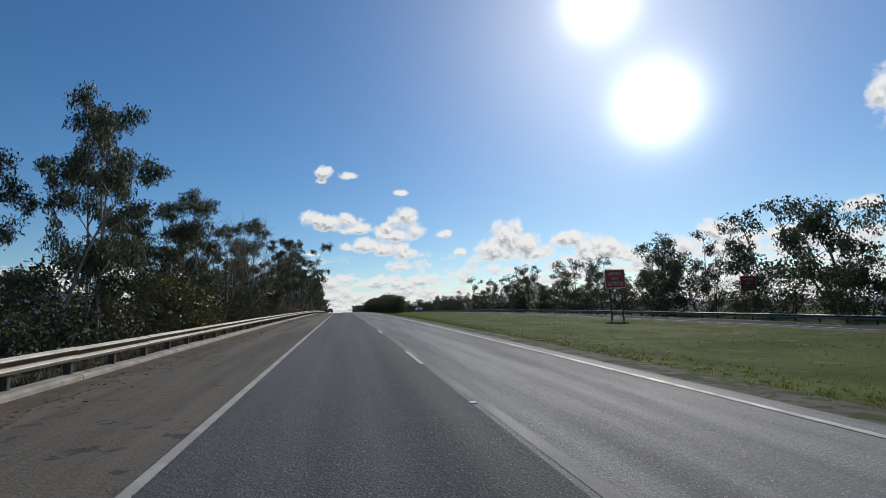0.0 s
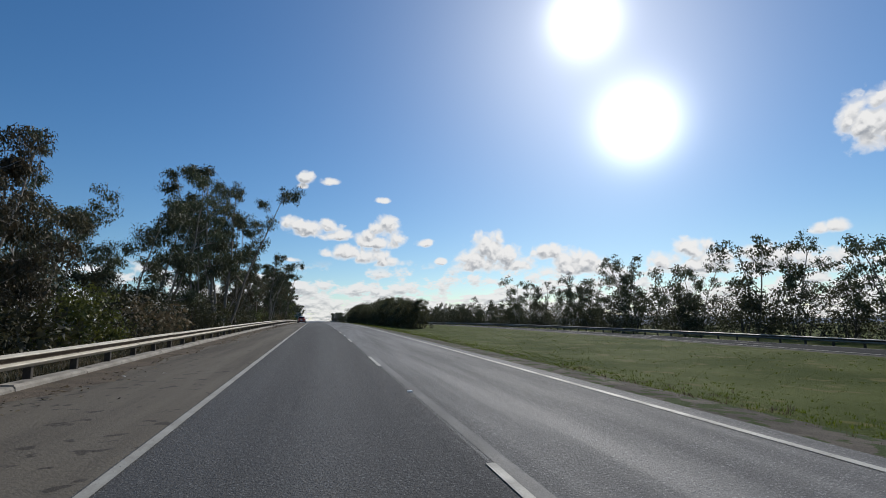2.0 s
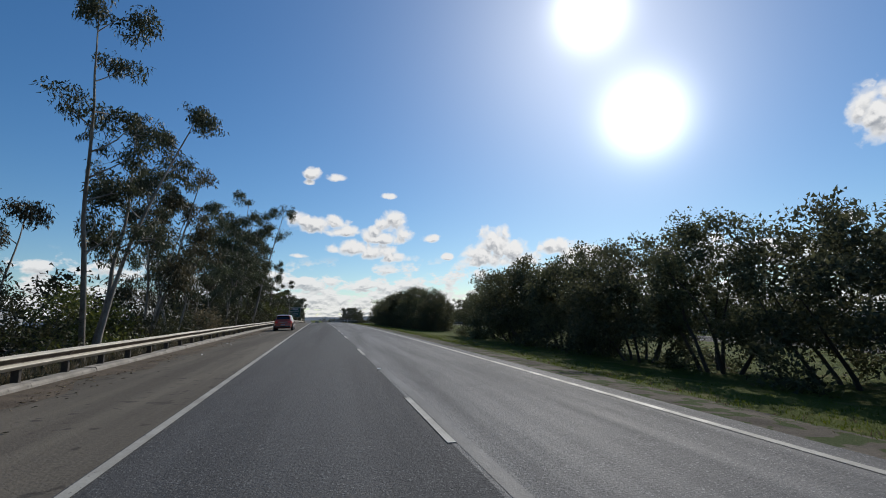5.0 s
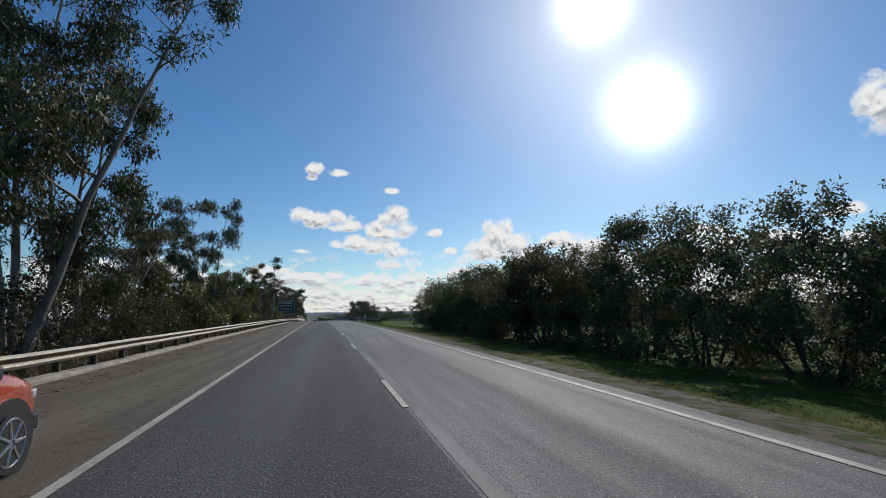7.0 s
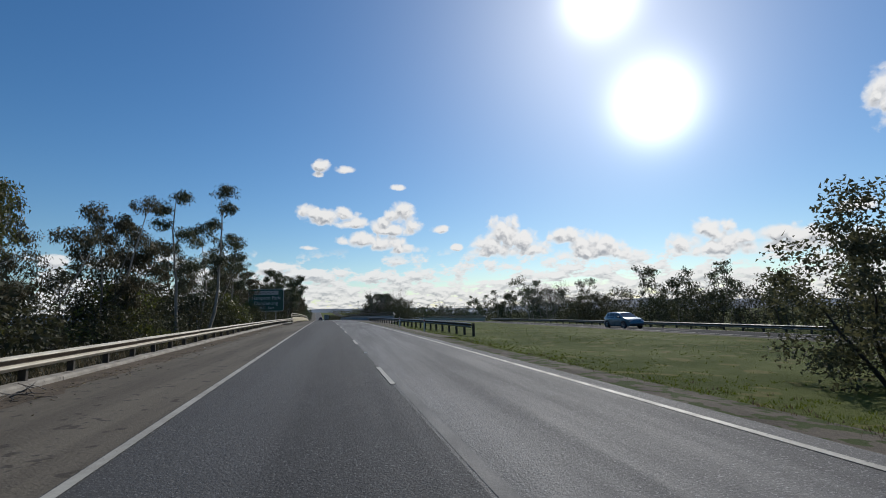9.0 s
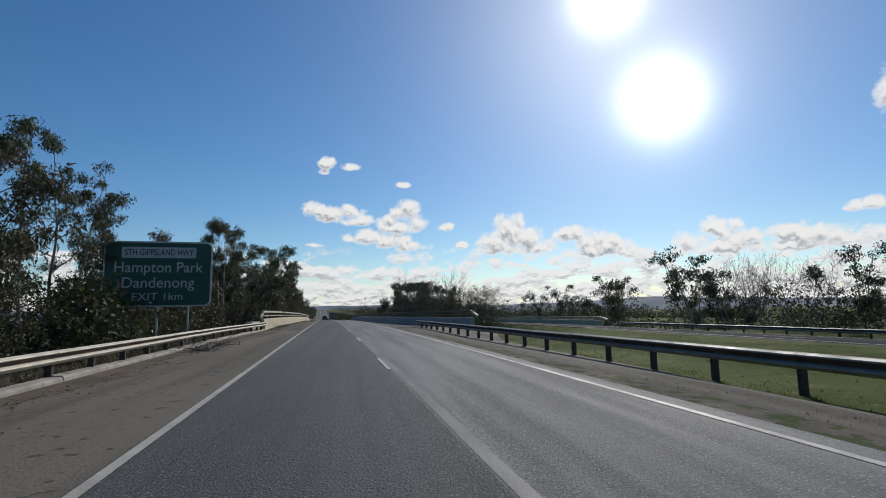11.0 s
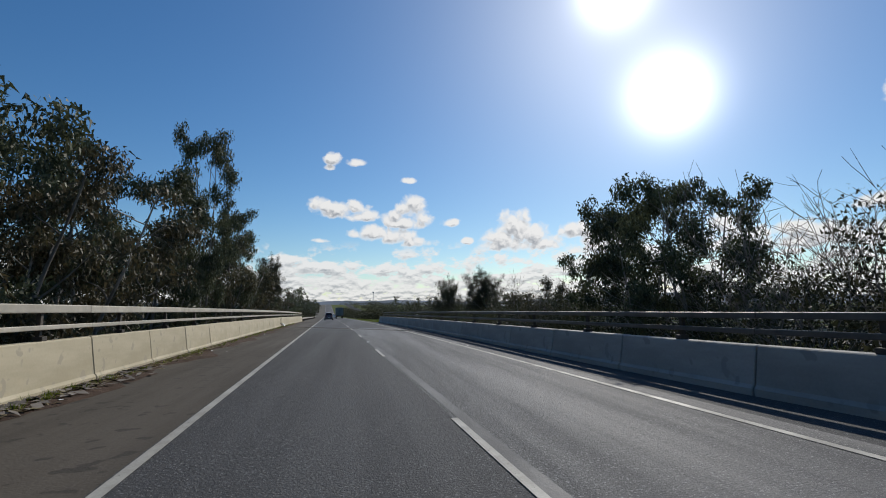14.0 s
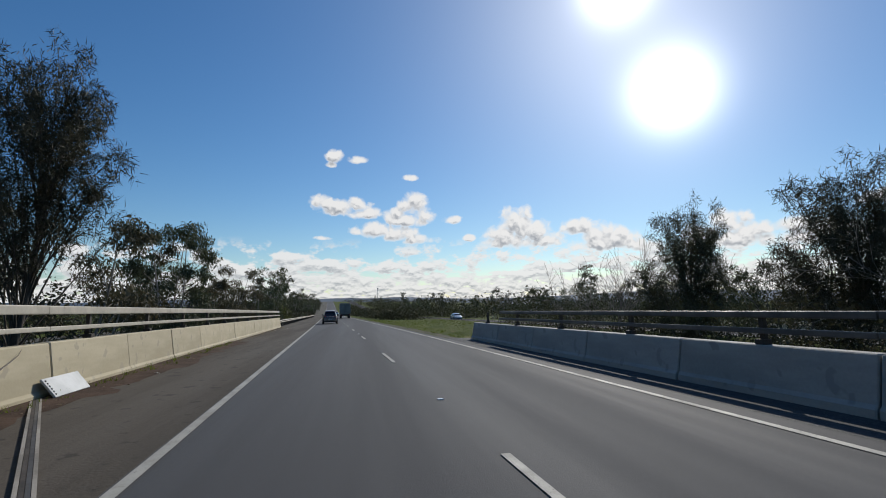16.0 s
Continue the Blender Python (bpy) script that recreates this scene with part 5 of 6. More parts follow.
                add_cylinder(rim, (xf - sgn * 0.008, math.cos(a) * r * 0.70, math.sin(a) * r * 0.70), (xf - sgn * 0.008, math.cos(b) * r * 0.70, math.sin(b) * r * 0.70), 0.014, 0.014, 5)
            part("rim", rim, ALLOY, wheel, "silver alloy rim")
    return root


ORANGE = car_paint("orange_paint", (0.46, 0.062, 0.016))
hatch = build_car(HATCH, ORANGE, "orange hatchback stopped on the shoulder with tail lamps lit", True)
hatch.matrix_basis = place(164.25, -4.98, 0.0)
maroon = build_car(SUV, car_paint("maroon_paint", (0.045, 0.012, 0.014)), "dark maroon wagon driving in the slow lane")
maroon.matrix_basis = place(431, -1.75, 0.01)
white_car = build_car(SUV, car_paint("white_paint", (0.72, 0.73, 0.74)), "white wagon driving in the fast lane")
white_car.matrix_basis = place(556, 1.0, 0.01)
grey_car = build_car(SEDAN, car_paint("silver_paint", (0.36, 0.38, 0.40)), "silver car driving in the slow lane far ahead")
grey_car.matrix_basis = place(600, -1.7, 0.01)
suv_far = build_car(SUV, car_paint("grey_paint", (0.17, 0.175, 0.18)), "grey wagon on the opposite carriageway")
suv_far.matrix_basis = place(174.0, 26.2, -0.68, 180)
blue_far = build_car(HATCH, car_paint("teal_paint", (0.055, 0.14, 0.19)), "teal hatchback on the opposite carriageway")
blue_far.matrix_basis = place(246.0, 25.6, -0.66, 180)
for s, lat, col, lab in ((470, 25.6, (0.6, 0.6, 0.6), "white car on the opposite carriageway far off"), (640, 25.6, (0.5, 0.5, 0.52), "silver car on the opposite carriageway far off"), (690, 29.8, (0.08, 0.08, 0.09), "dark car on the opposite carriageway far off")):
    ob = build_car(SEDAN, car_paint("far_car_paint", col), lab)
    ob.matrix_basis = place(s, lat, -0.74, 180)

CANVAS = surface("truck_box_panel", (0.20, 0.21, 0.20), (0.13, 0.14, 0.135), 0.6, grain=12, patch=1.0, bump=0.1)
truck = tagged(new("truck"), "grey-green box truck driving in the fast lane", "truck")
part("cargo_box", box(-1.22, 1.22, -3.6, 2.6, 1.05, 3.55, 0.04), CANVAS, truck)
part("chassis", box(-0.9, 0.9, -3.5, 4.4, 0.62, 1.0, 0.02), BLACK_TRIM, truck)
cab_bm = box(-1.15, 1.15, 2.75, 4.6, 0.7, 2.75, 0.12, 3)
part("cab", cab_bm, car_paint("cab_paint", (0.5, 0.5, 0.5)), truck)
part("windscreen", box(-1.0, 1.0, 4.59, 4.615, 1.7, 2.45, 0.01), GLASS, truck)
for sgn in (-1, 1):
    door = part("rear_door", box(sgn * 0.60 - 0.58, sgn * 0.60 + 0.58, -3.64, -3.60, 1.15, 3.45, 0.01), CANVAS, truck)
    part("latch", box(sgn * 0.12 - 0.02, sgn * 0.12 + 0.02, -3.68, -3.64, 1.3, 3.3, 0.005), POST_STEEL, door)
    part("tail_lamp", box(sgn * 0.95 - 0.14, sgn * 0.95 + 0.14, -3.62, -3.55, 0.75, 0.90, 0.01), RED_DULL, truck)
    for ya in (-2.3, 3.4):
        w = bmesh.new()
        add_cylinder(w, (sgn * 0.78, ya, 0.48), (sgn * 1.14, ya, 0.48), 0.48, 0.48, 22)
        wheel = part("wheel", w, RUBBER, truck)
        h = bmesh.new()
        add_cylinder(h, (sgn * 1.14, ya, 0.48), (sgn * 1.16, ya, 0.48), 0.26, 0.2, 14)
        part("rim", h, ALLOY, wheel)
truck.matrix_basis = place(486, 1.9, 0.01)

# ---- road sign ----
SIGN_GREEN = surface("sign_green", (0.012, 0.075, 0.050), (0.009, 0.058, 0.040), 0.45, grain=8, patch=0.8, bump=0)
SIGN_WHITE = surface("sign_white", (0.46, 0.47, 0.46), (0.38, 0.39, 0.38), 0.5, grain=8, patch=1.0, bump=0)
SIGN_BLACK = plain("sign_black", (0.015, 0.015, 0.016), 0.5)
SIGN_BACK = surface("sign_edge_metal", (0.45, 0.46, 0.47), (0.36, 0.37, 0.38), 0.45, 0.7, grain=10, patch=1.0, bump=0)


def rounded_plate(w, h, r, y0, y1):
    bm = bmesh.new()
    pts = []
    for cx, cz, a0 in ((w / 2 - r, h / 2 - r, 0), (-w / 2 + r, h / 2 - r, 90), (-w / 2 + r, -h / 2 + r, 180), (w / 2 - r, -h / 2 + r, 270)):
        for i in range(7):
            a = radians(a0 + 15 * i)
            pts.append((cx + r * math.cos(a), cz + r * math.sin(a)))
    f = [bm.verts.new((x, y0, z)) for x, z in pts]
    b = [bm.verts.new((x, y1, z)) for x, z in pts]
    bm.faces.new(f)
    bm.faces.new(list(reversed(b)))
    n = len(pts)
    for i in range(n):
        bm.faces.new((f[i], b[i], b[(i + 1) % n], f[(i + 1) % n]))
    return bm


def lettering(text, size, x, z, y, material, parent, spacing=1.0, width=None):
    cu = bpy.data.curves.new("lettering", "FONT")
    cu.body, cu.size, cu.align_x, cu.align_y, cu.extrude = text, size, "CENTER", "CENTER", 0.002
    cu.space_character = spacing
    cu.offset = size * 0.006
    tmp = new("lettering", cu)
    bpy.context.view_layer.update()
    me = bpy.data.meshes.new_from_object(tmp.evaluated_get(bpy.context.evaluated_depsgraph_get()))
    bpy.data.objects.remove(tmp)
    me.materials.clear()
    me.materials.append(material)
    xs = [v.co.x for v in me.vertices]
    k = width / (max(xs) - min(xs)) if width else 1.0
    m = Matrix.Translation((x, y, z)) @ pose(0, 0, 0, 90) @ Matrix.Diagonal((k, 1, 1, 1))
    # one mesh a letter: islands that overlap sideways belong together
    group = list(range(len(me.vertices)))

    def root_of(i):
        while group[i] != i:
            i = group[i]
        return i

    for e in me.edges:
        group[root_of(e.vertices[0])] = root_of(e.vertices[1])
    spans = {}
    for i, v in enumerate(me.vertices):
        lo, hi = spans.get(root_of(i), (1e9, -1e9))
        spans[root_of(i)] = (min(lo, v.co.x), max(hi, v.co.x))
    letters = []
    for r, (lo, hi) in sorted(spans.items(), key=lambda item: item[1]):
        if letters and lo < letters[-1][1] - 0.3 * (hi - lo):
            letters[-1] = (letters[-1][0], max(hi, letters[-1][1]), letters[-1][2] | {r})
        else:
            letters.append((lo, hi, {r}))
    for lo, hi, roots in letters:
        verts, index, faces = [], {}, []
        for p in me.polygons:
            if root_of(p.vertices[0]) in roots:
                for i in p.vertices:
                    if i not in index:
                        index[i] = len(verts)
                        verts.append(me.vertices[i].co.copy())
                faces.append([index[i] for i in p.vertices])
        child("letter", mesh_of("letter", verts, faces, material), parent, m)


SIGN_W, SIGN_H = 4.6, 3.1
sign = tagged(new("road_sign"), "large green exit sign with white lettering on three steel posts", "road sign")
sign.matrix_basis = place(276.4, -9.35, -0.6, 3, False)
cz = 2.45 + SIGN_H / 2
K = SIGN_H / 3.0
board = part("board", rounded_plate(SIGN_W, SIGN_H, 0.28, 0.0, 0.04), SIGN_BACK, sign, m=Matrix.Translation((0, 0, cz)))
part("border", rounded_plate(SIGN_W - 0.03, SIGN_H - 0.03, 0.27, -0.006, 0.0), SIGN_WHITE, board)
part("panel", rounded_plate(SIGN_W - 0.15, SIGN_H - 0.15, 0.22, -0.012, -0.006), SIGN_GREEN, board)
part("route_panel", rounded_plate(3.05 * K, 0.50 * K, 0.03, -0.018, -0.012), SIGN_WHITE, board, m=Matrix.Translation((0.0, 0, 0.98 * K)))
lettering("STH GIPPSLAND HWY", 0.40 * K, 0.0, 0.98 * K, -0.021, SIGN_BLACK, board, 1.05, 2.80 * K)
lettering("Hampton Park", 0.68 * K, 0.0, 0.28 * K, -0.015, SIGN_WHITE, board, 1.0, 3.62 * K)
lettering("Dandenong", 0.68 * K, 0.0, -0.42 * K, -0.015, SIGN_WHITE, board, 1.0, 2.95 * K)
lettering("EXIT 1km", 0.48 * K, 0.0, -1.05 * K, -0.015, SIGN_WHITE, board, 1.05, 2.05 * K)
for x in (-1.45, 0.0, 1.3):
    part("post", add_cylinder(bmesh.new(), (x, 0.09, -0.5), (x, 0.09, cz + 0.9), 0.05, 0.05, 10), SIGN_BACK, sign)

# red warning signs for drivers on the wrong side
SIGN_RED = surface("sign_red", (0.34, 0.030, 0.022), (0.26, 0.024, 0.018), 0.5, grain=8, patch=1.0, bump=0)


def warning_sign(s, lat, label):
    root = tagged(new("road_sign"), label, "road sign", "red warning signs")
    root.matrix_basis = place(s, lat, lie(s, lat), -8, False)
    mid = 2.1 + 0.78 + 0.55
    plate = part("board", rounded_plate(1.75, 1.56, 0.09, 0.0, 0.03), SIGN_BACK, root, m=Matrix.Translation((0, 0, mid)))
    part("border", rounded_plate(1.74, 1.55, 0.085, -0.005, 0.0), SIGN_WHITE, plate)
    part("panel", rounded_plate(1.66, 1.47, 0.06, -0.010, -0.005), SIGN_RED, plate)
    for text, z, w in (("WRONG", 0.42, 1.05), ("WAY", 0.0, 0.66), ("GO BACK", -0.44, 1.36)):
        lettering(text, 0.40, 0.0, z, -0.013, SIGN_WHITE, plate, 1.1, w)
    part("rule", box(-0.3, 0.3, -0.014, -0.010, -0.225, -0.205, 0.001, 1), SIGN_WHITE, plate)
    for x in (-0.5, 0.5):
        part("post", box(x - 0.06, x + 0.06, 0.035, 0.12, -0.5, mid + 0.6, 0.008, 1), POST_STEEL, root)


warning_sign(36.8, 20.6, "red sign with white lettering on two posts in the median")
warning_sign(42.0, 38.8, "red sign with white lettering on two posts beyond the opposite road")

# ---- small things by the road ----
stud_me = bm_mesh("road_stud", box(-0.05, 0.05, -0.05, 0.05, 0, 0.018, 0.006, 1), plain("stud_white", (0.75, 0.75, 0.72), 0.4))
for i in range(17):
    ob = tagged(new("road_stud", stud_me), "small white raised road stud between lane dashes", "road stud", "road studs")
    ob.matrix_basis = place(6.9 + 24 * i if i < 15 else 373.5 + 24 * (i - 15), 0.02, 0.018)
POST_WHITE = surface("guide_post_white", (0.7, 0.7, 0.68), (0.55, 0.55, 0.53), 0.6, grain=12, patch=1.0, bump=0)
RED_REFLECT = plain("red_reflector", (0.5, 0.03, 0.02), 0.3)
for s in (240, 252):
    gp = tagged(new("guide_post"), "white plastic guide post with a red reflector on the verge", "guide post", "guide posts")
    me_bm = box(-0.05, 0.05, -0.012, 0.012, -0.3, 0.95, 0.006, 1)
    part("shaft", me_bm, POST_WHITE, gp)
    part("reflector", box(-0.035, 0.035, -0.018, -0.012, 0.72, 0.86, 0.004, 1), RED_REFLECT, gp)
    gp.matrix_basis = place(s, 5.5, -0.1, 0, False)

plate_ob = tagged(new("cover_plate"), "pale steel cover plate leaning on the parapet over the joint", "cover plate")
plate_bm = box(-0.02, 0.02, -0.65, 0.65, 0, 0.42, 0.006, 1)
part("sheet", plate_bm, SIGN_WHITE, plate_ob)
for i in range(6):
    part("bolt", add_cylinder(bmesh.new(), (0.02, -0.58, 0.06 + 0.06 * i), (0.035, -0.58, 0.06 + 0.06 * i), 0.018, 0.014, 8), BLACK_TRIM, plate_ob)
plate_ob.matrix_basis = place(376.6, -6.60, 0.03) @ pose(0, 0, 0, 0, -38, 0)


def twig_heap(seed, count, spread, length, label, name="dead_branch"):
    rng = np.random.default_rng(seed)
    wood = Wood()
    for i in range(count):
        p = rng.normal(0, spread * 0.4, 3) * np.array([1, 1, 0]) + np.array([0, 0, rng.uniform(0.01, 0.16)])
        a = rng.uniform(0, 2 * np.pi)
        pts = wander(rng, p, (math.cos(a), math.sin(a), rng.uniform(-0.08, 0.35)), length * rng.uniform(0.4, 1.1), 5, 0.22)
        pts[:, 2] = np.maximum(pts[:, 2], 0.01)
        wood.limb(pts, rng.uniform(0.008, 0.02), 0.004, 5)
    return tagged(new(name, wood.mesh(name, GREY_TWIG)), label, "dead branch", kind="stuff")


for seed, s, lat, n, sp, ln in ((1, 111.5, -6.7, 26, 0.9, 1.4), (2, 113.5, -7.3, 12, 0.5, 1.8), (3, 272.6, -6.5, 60, 1.0, 1.1), (4, 275.6, -6.5, 34, 1.0, 1.2), (5, 216.5, -6.7, 14, 0.5, 0.5), (11, 303.5, -6.5, 40, 0.7, 0.7), (12, 306.5, -6.5, 30, 0.7, 0.6), (13, 311.0, -6.55, 22, 0.5, 0.5), (14, 317.5, -6.55, 18, 0.5, 0.5), (6, 105.0, -6.6, 10, 0.4, 0.4), (7, 47.0, -6.8, 9, 0.4, 0.4)):
    heap = twig_heap(seed, n, sp, ln, "heap of dry grey twigs lying on the shoulder")
    heap.matrix_basis = place(s, lat, 0.01)
heap = twig_heap(9, 5, 0.25, 0.9, "dry vine hanging over the parapet face")
heap.matrix_basis = place(374.6, -6.95, 0.55) @ pose(0, 0, 0, 0, 82, 0)

# litter of leaves, bark and grit along the kerb
def scatter(name, seed, count, s0, s1, lat_of, size, material, label, up=0.012):
    rng = np.random.default_rng(seed)
    verts = []
    for i in range(count):
        s = rng.uniform(s0, s1)
        lat = lat_of(rng)
        p = np.array(at(s, lat, up))
        a, ln = rng.uniform(0, 2 * np.pi), size * rng.uniform(0.5, 1.5)
        u = np.array([math.cos(a), math.sin(a), rng.uniform(-0.1, 0.3)]) * ln
        v = np.array([-math.sin(a), math.cos(a), rng.uniform(-0.2, 0.3)]) * ln * rng.uniform(0.2, 0.6)
        verts += [p - u, p - v + [0, 0, 0.01], p + u, p + v + [0, 0, 0.012]]
    me = array_mesh(name, np.array(verts), np.arange(len(verts)).reshape(-1, 4), material)
    return tagged(new(name, me), label, "litter", kind="stuff")


scatter("leaf_litter", 5, 5200, -5, 296, lambda r: -7.2 + abs(r.normal(0, 0.5)), 0.05, STRAW, "dry leaves and bark scraps along the kerb")
scatter("dirt_clods", 6, 2600, -5, 296, lambda r: -7.15 + abs(r.normal(0, 0.7)), 0.04, LITTER, "dark dirt clods along the kerb")
scatter("leaf_litter", 7, 2200, 296, 421, lambda r: -6.8 + abs(r.normal(0, 0.22)), 0.045, STRAW, "dry leaves along the foot of the parapet")
scatter("paper_scraps", 8, 60, -5, 420, lambda r: -6.6 + abs(r.normal(0, 0.6)), 0.07, POST_WHITE, "pale scraps of rubbish on the shoulder", 0.02)


scatter("bark_litter", 9, 1500, 297, 345, lambda r: -6.82 + abs(r.normal(0, 0.26)), 0.11, STRAW, "dry bark strips heaped along the foot of the parapet", 0.03)
scatter("bark_litter", 10, 900, 297, 335, lambda r: -6.82 + abs(r.normal(0, 0.30)), 0.13, GREY_TWIG, "grey bark strips heaped along the foot of the parapet", 0.05)
scatter("leaf_litter", 12, 5000, -5, 296, lambda r: -7.65 - abs(r.normal(0, 0.35)), 0.07, STRAW, "rust-brown fallen leaves under the guard rail", 0.06)


def tufts(name, seed, count, s0, s1, lat_of, tall, material, label, blades=6):
    """Grass in loose tufts, each blade one thin leaf."""
    rng = np.random.default_rng(seed)
    verts = []
    for i in range(count):
        s = rng.uniform(s0, s1)
        lat = lat_of(rng)
        if 103 < s < 214 and 8.2 < lat < 12 and rng.random() < 0.8:
            continue
        base = np.array(at(s, lat, (lie(s, lat) if abs(lat) > 7.3 or lat > 0 else 0.03) - 0.01))
        h = tall * rng.uniform(0.5, 1.3)
        for b in range(blades):
            a = rng.uniform(0, 2 * np.pi)
            out = np.array([math.cos(a), math.sin(a), 0])
            p = base + out * rng.uniform(0.0, 0.10)
            side = np.array([-math.sin(a), math.cos(a), 0]) * 0.010
            tip = p + out * h * rng.uniform(0.2, 0.8) + np.array([0, 0, h * rng.uniform(0.6, 1.0)])
            mid = (p + tip) / 2 + np.array([0, 0, h * 0.12])
            verts += [p - side, p + side, tip]
    me = array_mesh(name, np.array(verts), np.arange(len(verts)).reshape(-1, 3), material)
    return tagged(new(name, me), label, "grass", kind="stuff")


tufts("grass_tufts", 11, 9000, -4, 300, lambda r: 4.7 + abs(r.normal(0, 1.1)), 0.06, BLADE, "short green grass along the verge")
tufts("grass_tufts", 12, 12000, 0, 296, lambda r: 5.2 + 16 * r.uniform(0, 1) ** 1.8, 0.07, BLADE, "short green grass on the median")
tufts("dry_grass", 13, 2500, -4, 300, lambda r: 4.5 + abs(r.normal(0, 0.7)), 0.09, STRAW, "dry straw tufts at the edge of the verge")
tufts("dry_grass", 14, 3600, -6, 296, lambda r: -8.0 - abs(r.normal(0, 0.8)), 0.36, STRAW, "rank dry grass under the guard rail", 7)
tufts("grass_tufts", 15, 5200, -6, 296, lambda r: -7.9 - abs(r.normal(0, 0.8)), 0.34, SHRUB_LEAF, "dark green weeds under the guard rail", 7)
tufts("grass_tufts", 16, 2500, 386, 460, lambda r: r.uniform(4.6, 20), 0.2, BLADE, "green grass beyond the bridge")

tufts("weeds", 17, 420, 297, 392, lambda r: -6.72 + abs(r.normal(0, 0.16)), 0.13, BLADE, "small green weeds in the dirt along the parapet", 7)

# ---- sheds beyond the trees ----
SHED = surface("white_cladding", (0.62, 0.63, 0.63), (0.50, 0.51, 0.51), 0.55, grain=6, patch=0.3, bump=0.1)
SHED_ROOF = surface("shed_roof", (0.42, 0.43, 0.44), (0.33, 0.34, 0.35), 0.5, 0.2, grain=5, patch=0.3)
SHED_DARK = plain("shed_door_grey", (0.10, 0.11, 0.12), 0.6)
RED_SIGN = plain("red_panel", (0.45, 0.06, 0.04), 0.5)


def shed(s, lat, w, d, h, label, doors=3, red=False):
    root = tagged(new("warehouse"), label, "warehouse")
    part("wall", box(-d / 2, d / 2, -w / 2, w / 2, -3, h, 0.05, 1), SHED, root)
    rb = bmesh.new()
    v = [rb.verts.new(p) for p in ((-d / 2 - 0.4, -w / 2 - 0.4, h), (d / 2 + 0.4, -w / 2 - 0.4, h), (0, -w / 2 - 0.4, h + d * 0.10), (-d / 2 - 0.4, w / 2 + 0.4, h), (d / 2 + 0.4, w / 2 + 0.4, h), (0, w / 2 + 0.4, h + d * 0.10))]
    for f in ((0, 1, 2), (3, 5, 4), (0, 2, 5, 3), (1, 4, 5, 2), (0, 3, 4, 1)):
        rb.faces.new([v[i] for i in f])
    part("roof", rb, SHED_ROOF, root)
    face = d / 2 if lat < 0 else -d / 2
    for i in range(doors):
        y = -w / 2 + w * (i + 0.5) / doors
        part("roller_door", box(face - 0.05, face + 0.05, y - 1.9, y + 1.9, -2.4, 2.0, 0.02, 1), SHED_DARK, root)
        part("fascia", box(face - 0.06, face + 0.06, y - w / doors * 0.36, y + w / doors * 0.36, h - 1.5, h - 0.7, 0.02, 1), RED_SIGN if red and i == 0 else SHED_ROOF, root)
    root.matrix_basis = Matrix.Translation(at(s, lat, -2.0)) @ pose(0, 0, 0, 0, 0, turn(s))
    return root


shed(60, -62, 34, 20, 5.2, "long white industrial shed behind the trees")
shed(128, -58, 42, 22, 6.0, "white warehouse with roller doors behind the trees", 4, True)
shed(205, -66, 36, 20, 5.5, "white warehouse with dark fascia panels behind the trees")
shed(640, 120, 60, 26, 6.0, "long white shed in the valley", 4)
shed(720, 170, 50, 24, 6.0, "long white shed in the valley", 4)
tower = tagged(new("water_tower"), "slender mast with a round tank far off", "water tower")
part("mast", add_cylinder(bmesh.new(), (0, 0, -5), (0, 0, 12), 0.45, 0.35, 10), SHED, tower)
tank = bmesh.new()
add_cylinder(tank, (0, 0, 11.5), (0, 0, 12.6), 0.5, 1.5, 14)
add_cylinder(tank, (0, 0, 12.6), (0, 0, 14.0), 1.5, 1.2, 14)
part("tank", tank, SHED_ROOF, tower)
tower.matrix_basis = Matrix.Translation(at(1200, 80, 8))
# ---- distance ----
def ridge(name, radius, base, rise, az0, az1, seed, label):
    """A far line of hills, drawn round the place."""
    verts, faces, n = [], [], 160
    for i in range(n + 1):
        a = radians(az0 + (az1 - az0) * i / n)
        h = base + rise * (0.5 + 0.8 * noise.fractal((i * 0.05, seed, 0), 1.0, 2.0, 4)) + 0.05 * rise * noise.noise((i * 0.9, seed, 3))
        for r, z in ((radius - 500, -60), (radius, h), (radius + 400, -60)):
            verts.append((math.sin(a) * r, 360 + math.cos(a) * r, z))
    for i in range(n):
        for j in range(2):
            k = i * 3 + j
            faces.append((k, k + 3, k + 4, k + 1))
    ob = new(name, mesh_of(name, verts, faces, HAZY_HILL, None, True))
    return tagged(ob, label, "hills", kind="structure")


ridge("backdrop", 3600, 22, 40, -70, 110, 2.5, "low hills on the horizon, tinted blue-grey for haze")


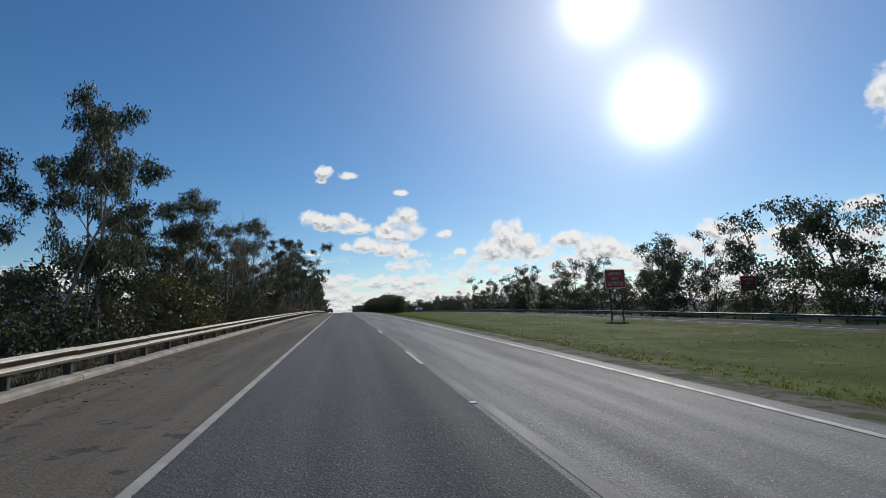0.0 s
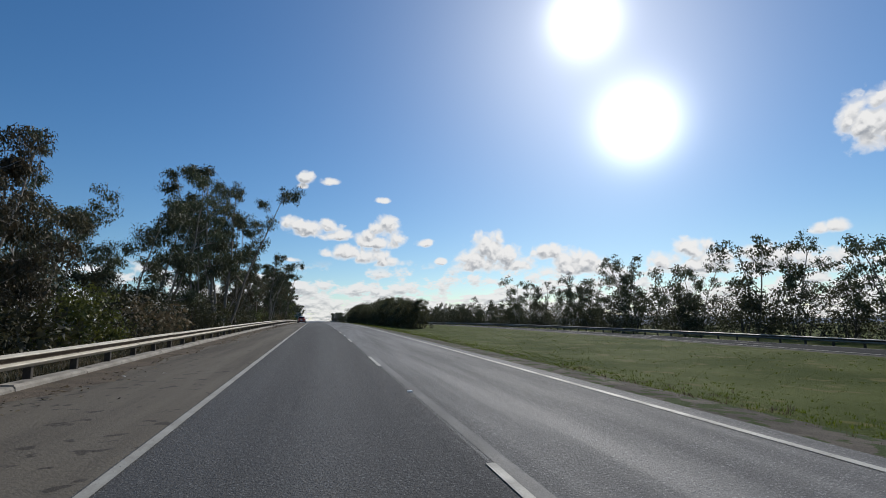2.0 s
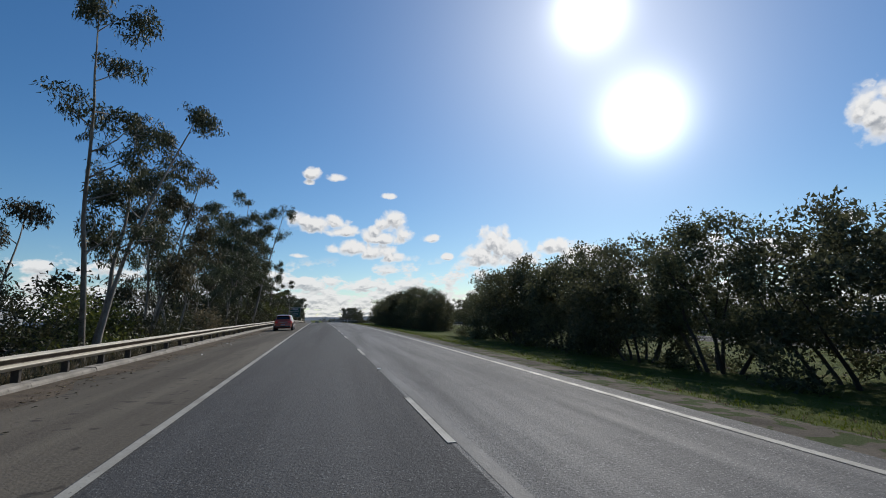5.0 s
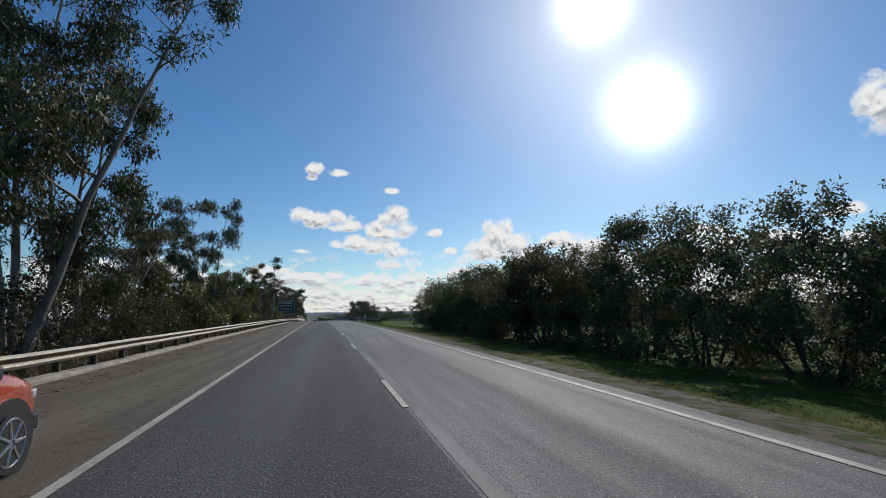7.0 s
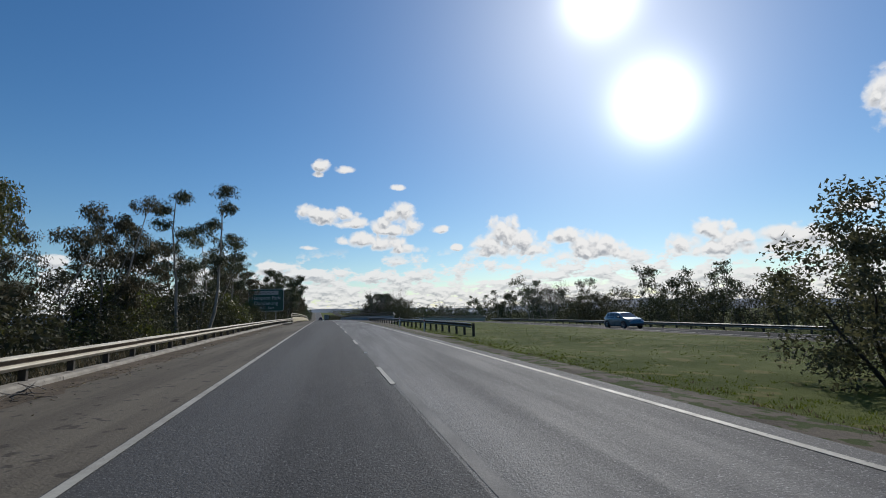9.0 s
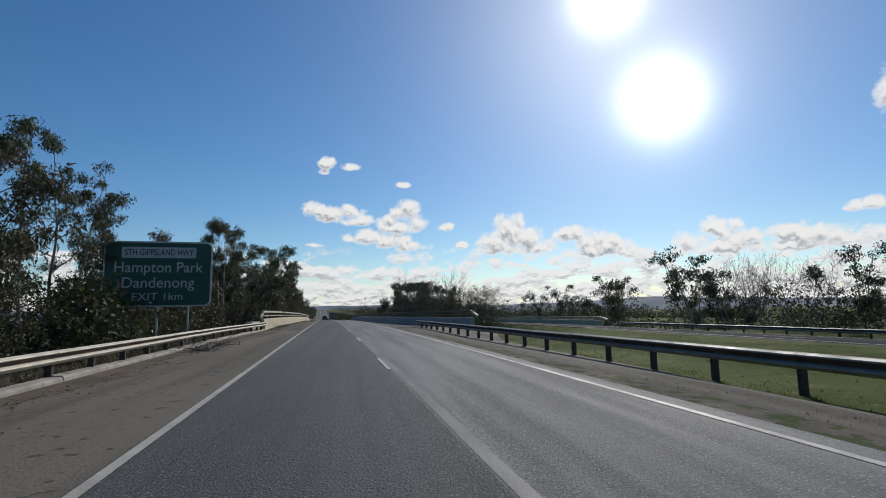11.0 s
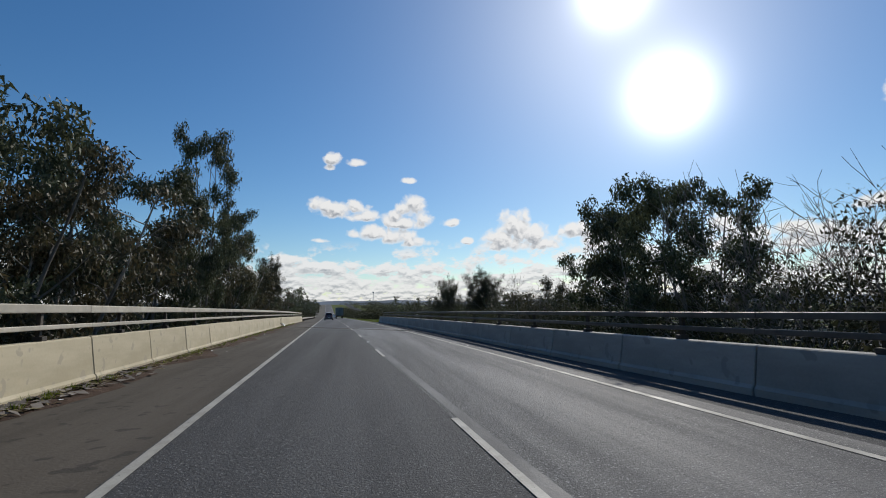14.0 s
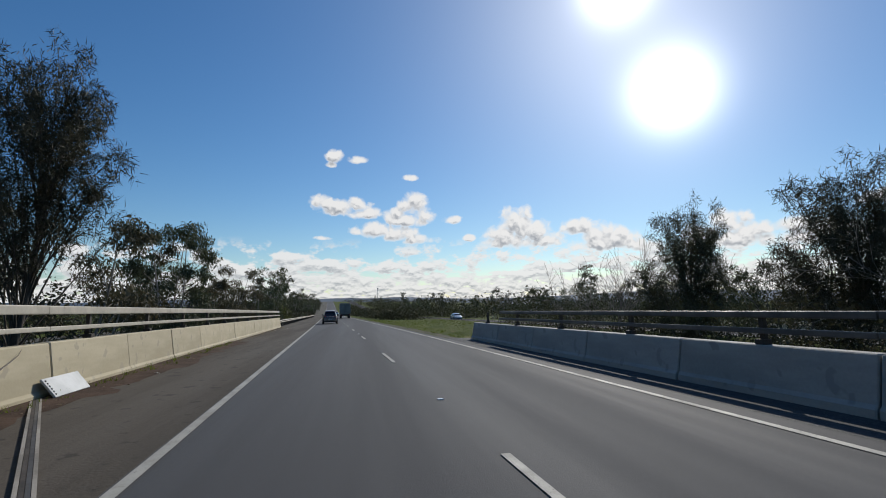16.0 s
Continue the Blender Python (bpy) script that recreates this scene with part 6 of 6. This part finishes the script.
def far_woods(seed, count, label):
    """Belts of trees too far off to tell apart: leafy lumps joined into one mesh."""
    rng = np.random.default_rng(seed)
    centres = []
    for i in range(count):
        s = rng.uniform(470, 1640) if i % 3 else rng.uniform(330, 700)
        lat = rng.choice((-1, 1)) * (30 + abs(rng.normal(0, 1)) * (s - 300) * 0.35) if i % 3 else rng.uniform(75, 420)
        h = rng.uniform(3.5, 8.5)
        base = np.array(at(s, lat, lie(s, lat)))
        k = rng.normal(0, 1, (90, 3)) * np.array([2.2, 2.2, h * 0.28]) + np.array([0, 0, h * 0.55])
        k[:, 2] = np.clip(k[:, 2], 0.1, h * 1.1)
        centres.append(base + k)
    me = leaf_mesh("far_woods", np.concatenate(centres), rng, 0.9, 0.28, 0.1, SHRUB_LEAF)
    return tagged(new("far_woods", me), label, "woods", kind="stuff")


def undergrowth(seed, count, s0, s1, lat0, lat1, low, high, leaf, label, count_each=110):
    """A belt of low growth too dense to tell apart."""
    rng = np.random.default_rng(seed)
    belt = []
    for i in range(count):
        s, lat, h = rng.uniform(s0, s1), rng.uniform(lat0, lat1), rng.uniform(low, high)
        k = rng.normal(0, 1, (count_each, 3)) * np.array([1.5, 1.5, h * 0.26]) + np.array([0, 0, h * 0.5])
        k[:, 2] = np.clip(k[:, 2], 0.05, h)
        belt.append(np.array(at(s, lat, lie(s, lat))) + k)
    me = leaf_mesh("far_woods", np.concatenate(belt), rng, leaf, leaf * 0.25, 0.1, SHRUB_LEAF)
    return tagged(new("far_woods", me), label, "woods", kind="stuff")


undergrowth(17, 330, 20, 420, 40, 60, 2.8, 5.0, 0.40, "dark undergrowth behind the trees beyond the opposite road", 210)
undergrowth(18, 260, 470, 820, 9, 20.5, 1.6, 3.4, 0.5, "dark scrub filling the median beyond the bridge", 170)
undergrowth(19, 420, 400, 900, 37, 75, 2.5, 5.5, 0.5, "dark scrub beyond the opposite road past the bridge", 180)
undergrowth(20, 320, 430, 950, -30, -11, 2.5, 6.0, 0.5, "dark scrub beside the road past the bridge", 180)
far_woods(91, 1300, "far belts of dark trees in the valley")
